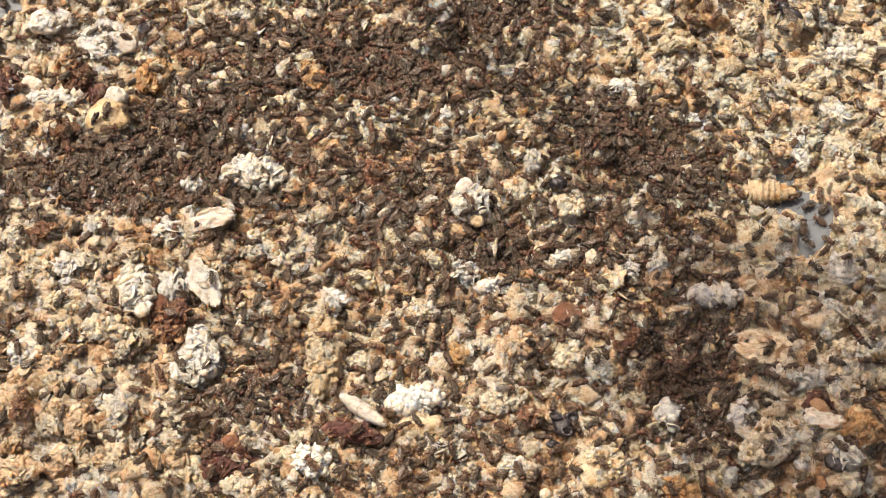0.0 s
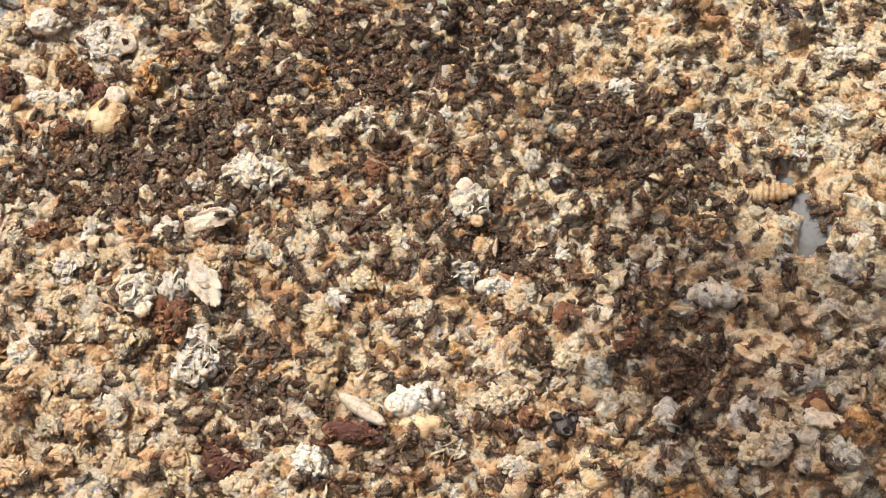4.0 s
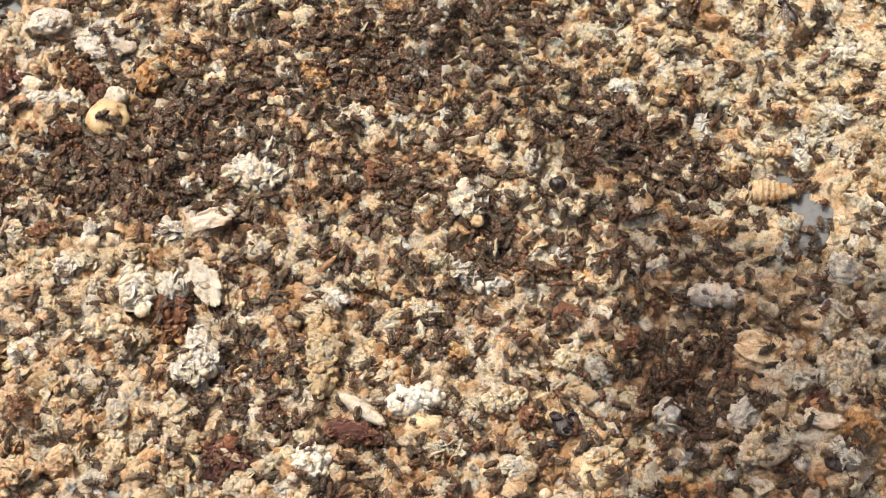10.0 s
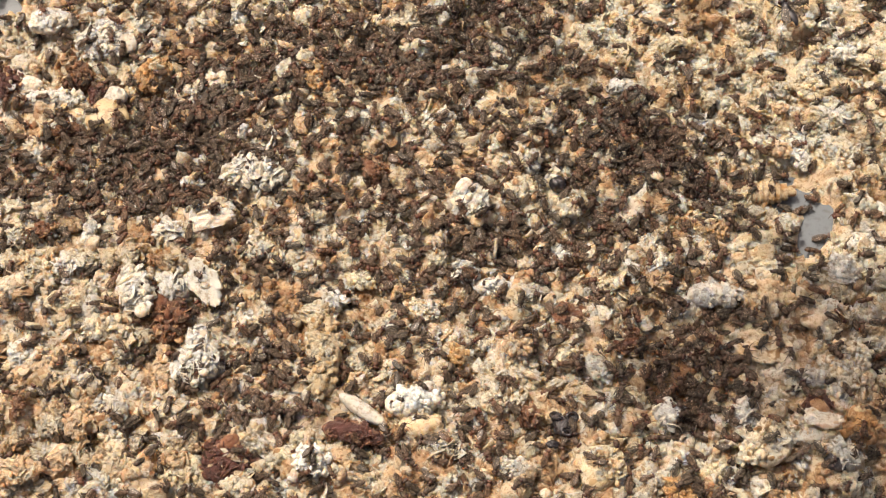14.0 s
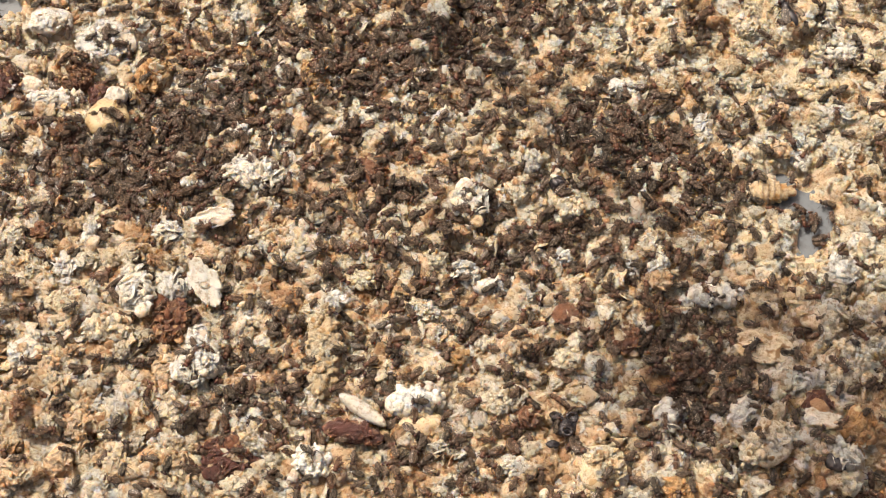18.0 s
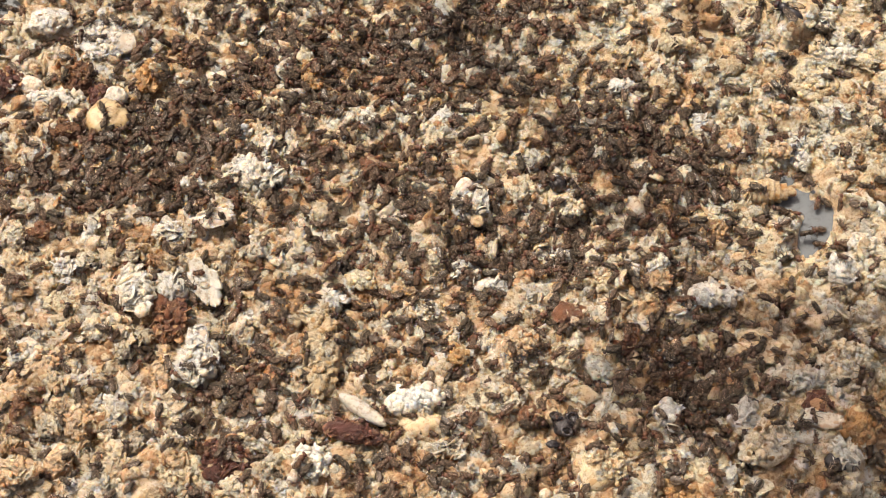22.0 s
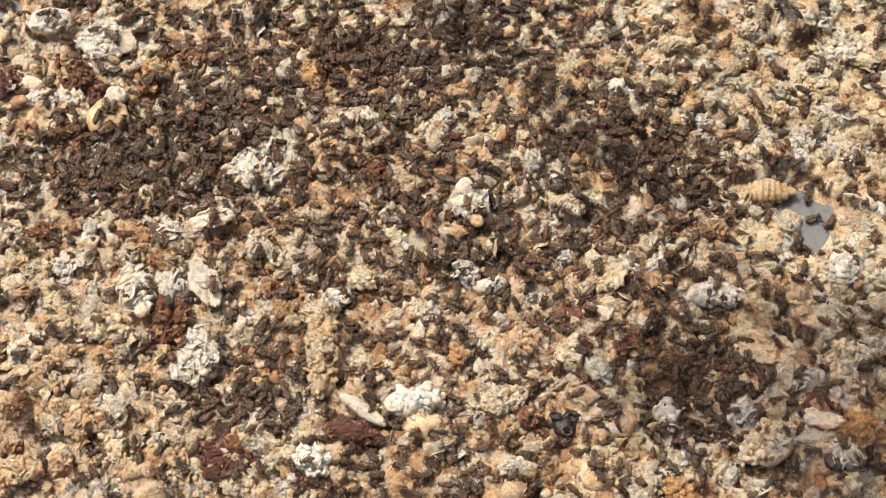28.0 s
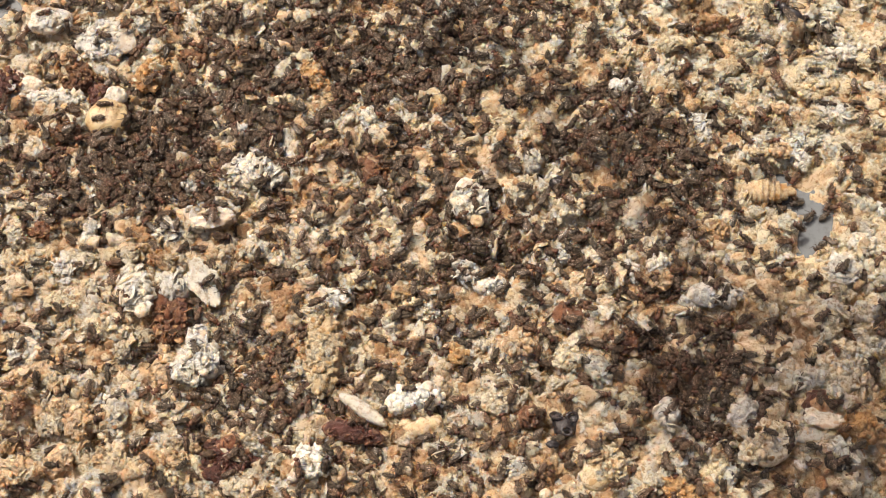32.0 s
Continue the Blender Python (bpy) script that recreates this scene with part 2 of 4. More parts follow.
def cluster_mesh(name, size, mat, rough=0.35, seed=0, bend=0.0, petals=0.3, fine=1.0):
    """A crumbly scrap: an uneven core grown over with small puffs and curled flakes; size in mm, petals the share of flakes."""
    if not PUFFS:
        PUFFS.extend(lump_variants(12, 1))
        PUFFS.extend(petal_shape(k) for k in range(5))
    g = random.Random(seed * 7 + 1)
    core = lump_mesh("core", (size[0] * 0.86, size[1] * 0.86, size[2] * 0.8), mat, rough * 1.2, seed, 3 if max(size) > 4 else 2)
    v0 = np.empty(len(core.vertices) * 3, np.float32)
    core.vertices.foreach_get("co", v0)
    vs, fs = [v0.reshape(-1, 3)], [np.array([q.vertices[:] for q in core.polygons])]
    bpy.data.meshes.remove(core)
    base, off = len(vs[0]), Vector((seed * 2.1, seed * 1.3, 0))
    half = [k / 2000 for k in size]
    for _ in range(int(14 + size[0] * size[1] * 1.5)):
        a, up = g.uniform(0, 6.283), g.random() ** 0.8
        flat = math.sqrt(1 - up * up)
        rag = 0.86 + 0.5 * rough * fnoise(Vector((math.cos(a), math.sin(a), 0)) + off, 1.4, 3) + g.uniform(-0.08, 0.10)
        x, y = half[0] * flat * math.cos(a) * rag, half[1] * flat * math.sin(a) * rag
        z = half[2] * up * 0.85 - bend * x * x / half[0]
        r = g.uniform(0.32, 0.95) * min(1.0, 0.45 + min(size) / 8) * fine * 0.001
        if g.random() < petals:
            v, f = PUFFS[12 + g.randrange(5)]
            v = (v * (r * 1.5, r * g.uniform(0.9, 1.4), r)) @ np.array(Euler((g.uniform(0, 1.3), g.uniform(-0.8, 0.8), g.uniform(0, 6.283))).to_matrix()).T
        else:
            v, f = PUFFS[g.randrange(12)]
            v = (v * (r * g.uniform(0.8, 1.5), r * g.uniform(0.6, 1.0), r * g.uniform(0.5, 0.9))) @ spin(g).T
        v = v + (x, y, z)
        root = int(np.argmin(((vs[0] - (x * 0.8, y * 0.8, z * 0.6)) ** 2).sum(1)))
        low = np.argsort(v[:, 2])[:2] + base
        vs.append(v)
        fs.extend((f + base, np.array([(low[0], low[1], root)])))
        base += len(v)
    return mesh_from(name, np.concatenate(vs).tolist(), np.concatenate(fs).tolist(), [mat])


SOLID = ("berry", "grey_stalk", "white_cube", "jelly_piece", "grey_skin", "petal", "ribbed_peel", "seed_knot", "pale_shell")


def flake_mesh(name, size, mat, rough=0.35, seed=0, bend=0.0, cup=0.05):
    """A torn flake: an uneven cupped plate with a ragged rim and shallow folds; size in mm."""
    off = Vector((seed * 1.3, seed * 2.9, seed * 0.7))
    rings, segs = 13, 52
    top, low = [], []
    for i in range(1, rings + 1):
        u = i / rings
        for j in range(segs):
            a = 2 * math.pi * j / segs
            d = Vector((math.cos(a), math.sin(a), 0))
            rim = 1 + rough * 1.2 * fnoise(d + off, 1.5, 3) + rough * 0.55 * noise.noise((d + off) * 5.5) + rough * 0.2 * noise.noise((d + off) * 13)
            p = d * u * max(rim, 0.35)
            z = cup * (p.x ** 2 + p.y ** 2) + 0.22 * fnoise(p + off, 1.8, 3)
            x, y, z = p.x * size[0] / 2000, p.y * size[1] / 2000, z * size[2] / 1000
            z += 0.0007 * rough * (dome(Vector((x * 700, y * 700, seed))) + 0.5 * dome(Vector((x * 1500, y * 1500, seed))))
            z -= bend * x * x / (size[0] / 2000)
            th = (0.00022 + 0.00012 * (1 - u)) * (1 if u < 0.99 else 0.35)
            top.append((x, y, z + th))
            low.append((x, y, z - th))
    z0 = 0.22 * fnoise(off, 1.8, 3) * size[2] / 1000
    n = len(top)
    verts = top + low + [(0, 0, z0 + 0.0003), (0, 0, z0 - 0.0003)]
    faces = []
    for j in range(segs):
        k = (j + 1) % segs
        faces += [(2 * n, j, k), (2 * n + 1, n + k, n + j)]
        for i in range(rings - 1):
            a, b = i * segs + j, i * segs + k
            faces += [(a, a + segs, b + segs, b), (n + b, n + b + segs, n + a + segs, n + a)]
        a, b = (rings - 1) * segs + j, (rings - 1) * segs + k
        faces.append((a, n + a, n + b, b))
    return mesh_from(name, verts, faces, [mat])


# ---- the lie of the heap ----
X0, X1, Y0, Y1, STEP = -0.104, 0.104, -0.064, 0.080, 0.0003
GX = np.arange(X0, X1, STEP)
GY = np.arange(Y0, Y1, STEP)
XX, YY = np.meshgrid(GX, GY)


def value_noise(cell, seed):
    g = np.random.RandomState(seed)
    nx, ny = int((X1 - X0) / cell) + 4, int((Y1 - Y0) / cell) + 4
    v = g.rand(ny, nx) * 2 - 1
    fx, fy = (XX - X0) / cell, (YY - Y0) / cell
    ix, iy = fx.astype(int), fy.astype(int)
    tx, ty = fx - ix, fy - iy
    tx, ty = tx * tx * (3 - 2 * tx), ty * ty * (3 - 2 * ty)
    a = v[iy, ix] * (1 - tx) + v[iy, ix + 1] * tx
    b = v[iy + 1, ix] * (1 - tx) + v[iy + 1, ix + 1] * tx
    return a * (1 - ty) + b * ty


def bump_at(x, y, rx, ry, turn=0.0):
    c, s = math.cos(radians(turn)), math.sin(radians(turn))
    u, v = (XX - x) * c + (YY - y) * s, -(XX - x) * s + (YY - y) * c
    return np.exp(-((u / rx) ** 2 + (v / ry) ** 2))


LIE = 0.0038 + 0.0011 * value_noise(0.026, 1) + 0.0010 * value_noise(0.009, 2) + 0.0006 * value_noise(0.0038, 3)
LIE += 0.0030 * bump_at(-0.0487, -0.0042, 0.012, 0.012)
LIE += 0.0020 * bump_at(-0.0605, -0.0268, 0.014, 0.016)
LIE += 0.0028 * bump_at(0.0565, -0.0327, 0.014, 0.008)
LIE += 0.0015 * bump_at(-0.0222, -0.0188, 0.006, 0.012)
LIE -= 0.0034 * bump_at(0.0631, 0.0078, 0.012, 0.014)
LIE -= 0.0022 * bump_at(0.0390, -0.0288, 0.009, 0.012)
LIE -= 0.0012 * bump_at(-0.0510, 0.0122, 0.014, 0.006)
GAP = 1.5 * bump_at(0.0628, 0.0058, 0.0028, 0.0056, -25) + 1.3 * bump_at(-0.0800, 0.0521, 0.005, 0.004) + 0.8 * bump_at(0.0739, 0.0106, 0.004, 0.003)


def puff(field, g, n, r0, r1, h0, h1, sink):
    """Soft lumps grown on a field of heights: n domes of radius r0 to r1, their height a share of the radius."""
    for _ in range(n):
        x, y, r = g.uniform(X0, X1), g.uniform(Y0, Y1), g.uniform(r0, r1)
        h, e, a = r * g.uniform(h0, h1), g.uniform(0.65, 1.0), g.uniform(0, math.pi)
        k = int(r / STEP) + 1
        j, i = int((y - Y0) / STEP), int((x - X0) / STEP)
        q0, q1, q2, q3 = max(j - k, 0), min(j + k + 1, len(GY)), max(i - k, 0), min(i + k + 1, len(GX))
        if q0 >= q1 or q2 >= q3:
            continue
        dx, dy = XX[q0:q1, q2:q3] - x, YY[q0:q1, q2:q3] - y
        u, v = dx * math.cos(a) + dy * math.sin(a), (dy * math.cos(a) - dx * math.sin(a)) / e
        q = (u * u + v * v) / (r * r)
        base = float(field[min(j, len(GY) - 1), min(i, len(GX) - 1)])
        dome = base + h * (np.sqrt(np.clip(1 - q, 0, 1)) - sink) - 1e3 * (q > 1)
        field[q0:q1, q2:q3] = np.maximum(field[q0:q1, q2:q3], dome)


GROWN = np.random.RandomState(17)
puff(LIE, GROWN, 1100, 0.0020, 0.0042, 0.35, 0.75, 0.45)
puff(LIE, GROWN, 5200, 0.0008, 0.0017, 0.45, 0.95, 0.35)
puff(LIE, GROWN, 9000, 0.0005, 0.0009, 0.5, 1.0, 0.3)
LIE -= 0.0010
RIM = np.clip(np.minimum.reduce([XX - X0, X1 - XX, YY - Y0, Y1 - YY]) / 0.012 + 0.25 * value_noise(0.008, 8), 0, 1)
LIE = (LIE + 0.001) * RIM * np.clip((0.8 - GAP) * 3, 0, 1) - 0.001
TOP = LIE.copy()
COVER = np.zeros(XX.shape, bool)


def cell_of(x, y):
    return (min(max(int((y - Y0) / STEP), 0), len(GY) - 1), min(max(int((x - X0) / STEP), 0), len(GX) - 1))


def lie(x, y):
    return max(float(LIE[cell_of(x, y)]), 0.0)


def raise_top(x, y, z, r, h):
    """Lets flies know of a piece: radius r, top h above z."""
    n = int(r / STEP) + 1
    j, i = cell_of(x, y)
    a, b, c, d = max(j - n, 0), min(j + n + 1, len(GY)), max(i - n, 0), min(i + n + 1, len(GX))
    q = ((XX[a:b, c:d] - x) ** 2 + (YY[a:b, c:d] - y) ** 2) / (r * r)
    TOP[a:b, c:d] = np.maximum(TOP[a:b, c:d], z + h * np.sqrt(np.clip(1 - q, 0, 1)) - 1e3 * (q > 1))


def density(x, y):
    """How thickly flies sit: dark crowds, thin places over the rest."""
    c = cell_of(x, y)
    return float(CROWD[c])


CROWD = np.full(XX.shape, 0.52)
CROWDED = ((-0.0442, 0.0254, 0.020, 0.007, 18, 1.0), (-0.0520, 0.0134, 0.018, 0.007, 0, 1.0), (-0.0223, 0.0410, 0.020, 0.007, -6, 0.85),
         (-0.0004, 0.0343, 0.016, 0.007, -10, 0.6), (0.0087, 0.0484, 0.014, 0.006, 0, 0.9), (0.0297, 0.0237, 0.009, 0.008, 0, 1.0),
         (0.0390, 0.0156, 0.012, 0.006, -15, 0.9), (0.0401, -0.0258, 0.009, 0.012, 0, 1.0), (-0.0300, -0.0268, 0.012, 0.008, 20, 0.7),
         (0.0109, 0.0001, 0.020, 0.008, 0, 0.4), (-0.0138, 0.0156, 0.018, 0.010, 0, 0.45), (-0.0022, -0.0063, 0.030, 0.016, 0, 0.22),
         (0.0297, 0.0023, 0.020, 0.010, 0, 0.15), (0.0014, -0.0375, 0.016, 0.010, 0, 0.2))
BARE = ((0.0609, 0.0355, 0.020, 0.018, 0, -0.30), (-0.0632, -0.0084, 0.016, 0.010, 0, -0.38), (-0.0579, -0.0347, 0.020, 0.012, 0, -0.35),
         (0.0607, -0.0347, 0.014, 0.012, 0, -0.05), (0.0663, 0.0023, 0.012, 0.012, 0, -0.35))
for wx, wy, rx, ry, turn, w in CROWDED + BARE:
    CROWD += (1.35 if w > 0 else 1.0) * w * bump_at(wx, wy, rx, ry, turn)
CROWD = np.clip(CROWD, 0.12, 1.9)


# ---- ground and bed ----
def build_ground():
    ob = new("ground", mesh_from("ground", [(-60, -60, 0), (60, -60, 0), (60, 60, 0), (-60, 60, 0)], [(0, 1, 2, 3)], [sheet_material()], False))
    tagged(ob, "smooth grey-blue plastic sheet under the food scraps", "ground", kind="structure")


def build_bed():
    k = 2
    xs, ys, z = XX[::k, ::k], YY[::k, ::k], LIE[::k, ::k]
    ny, nx = z.shape
    verts = np.stack([xs, ys, z], -1).reshape(-1, 3)
    j, i = np.meshgrid(np.arange(ny - 1), np.arange(nx - 1), indexing="ij")
    a = (j * nx + i).ravel()
    quads = np.stack([a, a + 1, a + nx + 1, a + nx], -1)
    ob = new("food_mash", mesh_from("food_mash", verts, quads.tolist(), [BED]))
    return tagged(ob, "moist brown and tan bed of mashed food scraps spread on a sheet", "food waste", kind="structure")


def lump_variants(n, sub=2):
    out, g = [], random.Random(3)
    for s in range(n):
        bm = bmesh.new()
        bmesh.ops.create_icosphere(bm, subdivisions=sub, radius=1)
        off = Vector((s * 2.3, s * 4.1, s * 1.7))
        for v in bm.verts:
            d = v.co.normalized()
            v.co = d * max(1 + 0.7 * fnoise(d + off, 1.6, 3) + g.uniform(-0.12, 0.12), 0.4)
        bm.faces.ensure_lookup_table()
        out.append((np.array([v.co[:] for v in bm.verts]), np.array([[w.index for w in f.verts] for f in bm.faces])))
        bm.free()
    return out


def petal_shape(kind=0):
    """A small curled flake with a torn rim, a closed plate about 1 wide."""
    g = random.Random(40 + kind)
    n = 9
    rim = [1 + g.uniform(-0.32, 0.28) for _ in range(n)]
    curl, cup, top = g.uniform(-0.5, 0.1), g.uniform(-0.15, 0.4), [(0, 0, 0.12)]
    for u in (0.55, 1.0):
        for j in range(n):
            a = 2 * math.pi * j / n
            k = u * (1 + (rim[j] - 1) * u)
            x, y = k * math.cos(a), k * math.sin(a)
            top.append((x, y, curl * x * x + cup * y * y + 0.12 * (1 - u) + g.uniform(-0.09, 0.09)))
    low = [(x, y, z - 0.22 if i <= n else z - 0.10) for i, (x, y, z) in enumerate(top)]
    m, faces = len(top), []
    for j in range(n):
        a, b = 1 + j, 1 + (j + 1) % n
        faces += [(0, a, b), (m, m + b, m + a)]
        for p, q, r, s in ((a, a + n, b + n, b), (m + b, m + b + n, m + a + n, m + a), (a + n, m + a + n, m + b + n, b + n)):
            faces += [(p, q, r), (p, r, s)]
    return np.array(top + low), np.array(faces)


def spin(g):
    return np.array(Euler((g.uniform(-1.0, 1.0), g.uniform(-1.0, 1.0), g.uniform(0, 6.283))).to_matrix())


def build_crumbs(bed):
    """Thousands of small crumbs in one mesh, and the larger ones as pieces."""
    g = random.Random(5)
    kinds = lump_variants(22, 1)
    vs, fs, base = [], [], 0
    for _ in range(2500):
        x, y = g.uniform(X0 + 0.004, X1 - 0.004), g.uniform(Y0 + 0.004, Y1 - 0.004)
        c = cell_of(x, y)
        z = float(LIE[c])
        if (GAP[c] > 0.62 or z < 0.0) and g.random() < 0.95 or COVER[c] and g.random() < 0.5:
            continue
        z = max(z, 0.0)
        r = min(max(g.lognormvariate(-0.22, 0.45), 0.3), 2.2) * 0.00082
        s = (r * g.uniform(0.8, 1.7), r * g.uniform(0.6, 1.1), r * g.uniform(0.22, 0.75))
        v, f = kinds[g.randrange(14)]
        v = (v * s) @ spin(g).T + (x, y, z + s[2] * g.uniform(0.05, 0.55))
        vs.append(v)
        fs.append(f + base)
        base += len(v)
        raise_top(x, y, z, r * 0.9, s[2] * 1.1)
    settle()
    for _ in range(3000):
        x, y = g.uniform(X0 + 0.004, X1 - 0.004), g.uniform(Y0 + 0.004, Y1 - 0.004)
        c = cell_of(x, y)
        z = float(SMOOTH[c])
        if (GAP[c] > 0.62 or z < 0.0001) and g.random() < 0.95 or COVER[c] and g.random() < 0.3:
            continue
        r = g.uniform(0.00022, 0.00055)
        v, f = kinds[14 + g.randrange(8)]
        v = (v * (r * g.uniform(0.8, 1.8), r, r * g.uniform(0.3, 0.9))) @ spin(g).T + (x, y, z + r * 0.2)
        vs.append(v)
        fs.append(f + base)
        base += len(v)
    shapes = [petal_shape(k) for k in range(7)]
    pv, pf, pbase = [], [], 0
    for _ in range(17000):
        x, y = g.uniform(-0.088, 0.088), g.uniform(-0.052, 0.062)
        c = cell_of(x, y)
        if GAP[c] > 0.4 or SMOOTH[c] < 0.001 or COVER[c] and g.random() < 0.85:
            continue
        r = min(max(g.lognormvariate(0.0, 0.42), 0.5), 2.5) * 0.00074
        leaf, leaf_f = shapes[g.randrange(7)]
        w = leaf * (r * g.uniform(0.6, 1.2), r * g.uniform(0.7, 1.2), r * g.uniform(0.5, 1.4))
        turn = Euler((g.uniform(-0.2, 1.2), g.uniform(-0.6, 0.6), g.gauss(0, 1.1))).to_matrix()
        pv.append(w @ np.array(turn).T + (x, y, float(SMOOTH[c]) + r * g.uniform(0.0, 0.45)))
        pf.append(leaf_f + pbase)
        pbase += len(w)
    flakes = mesh_from("flakes", np.concatenate(pv), np.concatenate(pf).tolist(), [PALE_FLAKES])
    tagged(part("flakes", flakes, bed, "small pale curled flakes standing in the mash"), kind="stuff")
    v, f = np.concatenate(vs).astype(np.float32), np.concatenate(fs).astype(np.int32)
    me = bpy.data.meshes.new("crumbs")
    me.vertices.add(len(v)), me.loops.add(f.size), me.polygons.add(len(f))
    me.vertices.foreach_set("co", v.ravel())
    me.loops.foreach_set("vertex_index", f.ravel())
    me.polygons.foreach_set("loop_start", np.arange(0, f.size, 3, dtype=np.int32))
    me.polygons.foreach_set("use_smooth", np.ones(len(f), bool))
    me.materials.append(CRUMB_JOINED)
    me.update(calc_edges=True)
    tagged(part("crumbs", me, bed, "small loose bread and pulp crumbs"), kind="stuff")
    meshes = [cluster_mesh("crumb", (3.4 + 0.1 * s, 2.7, 2.2), CRUMB_SINGLE, 0.5, s, petals=0.6, fine=1.2) for s in range(10)]
    for _ in range(300):
        while True:
            x, y = g.uniform(-0.085, 0.085), g.uniform(-0.048, 0.062)
            if g.random() < 1.05 - density(x, y) and not COVER[cell_of(x, y)] and GAP[cell_of(x, y)] < 0.12:
                break
        z = float(LIE[cell_of(x, y)])
        if z < 0.0004:
            continue
        k = g.uniform(0.6, 1.3)
        r, sz = 0.0015 * k, 0.00095 * k
        ob = part("crumb", meshes[g.randrange(10)], bed)
        ob.matrix_basis = Matrix.LocRotScale((x, y, z + sz * 0.45), Euler((g.uniform(-0.4, 0.4), g.uniform(-0.4, 0.4), g.uniform(0, 6.28))), (k, k, k))
        raise_top(x, y, z, r * 0.75, sz * 1.3)


# ---- scraps ----
SEED = [10]
FLAKES = ("white_flake", "pale_flake", "petal", "grey_skin", "pale_shell", "white_scrap", "crust_slab")


def scrap(name, label, category, x, y, size, mat, rough=0.35, turn=0.0, tilt=0.0, sink=0.3, bend=0.0, sub=4, ribs=0.0, roll=0.0):
    """One scrap of food lying in the mash; size in mm."""
    SEED[0] += 1
    if name in ("bread_piece", "pulp_lump") and max(size) < 7.5:
        size = (size[0] * 0.78, size[1] * 0.78, size[2] * 0.85)
    flat = name in FLAKES
    if name not in SOLID:
        skin = name in ("red_skin", "rusty_skin", "rusty_spike", "peel_piece")
        ob = new(name, cluster_mesh(name, (size[0], size[1], max(size[2], 2.4)), mat, rough, SEED[0], bend, 0.75 if flat or skin else 0.25,
                                    1.25 if flat else 0.8 if name == "pod" else 1.0))
    elif flat:
        ob = new(name, flake_mesh(name, size, mat, rough, SEED[0], bend))
    else:
        ob = new(name, lump_mesh(name, size, mat, rough, SEED[0], sub, bend, ribs))
    c, n = math.cos(radians(turn)), math.sin(radians(turn))
    u, v = (XX - x) * c + (YY - y) * n, -(XX - x) * n + (YY - y) * c
    if name not in ("bread_piece", "pulp_lump"):
        COVER[(u / size[0]) ** 2 + (v / size[1]) ** 2 < 0.2e-6] = True
    CROWD[(u / size[0]) ** 2 + (v / size[1]) ** 2 < 0.3e-6] *= 0.6
    z = lie(x, y) + (0.0010 if flat and name not in SOLID else 0.0016 if flat else size[2] / 2000 * (1 - 2 * sink) + 0.0004)
    ob.matrix_world = pose(x, y, z, tilt, roll, turn)
    tagged(ob, label, category)
    raise_top(x, y, z, min(size[0], size[1]) / 2000 * 0.95, 0.0004 if flat else size[2] / 2000 * 0.95)
    return ob


def bit(thing, name, dx, dy, dz, size, mat, label="", rough=0.4, turn=0.0):
    """A part that sits on a scrap, offsets in mm."""
    SEED[0] += 1
    ob = part(name, lump_mesh(name, size, mat, rough, SEED[0], 4), thing, label)
    ob.matrix_basis = pose(dx / 1000, dy / 1000, dz / 1000, 0, 0, turn)
    return ob


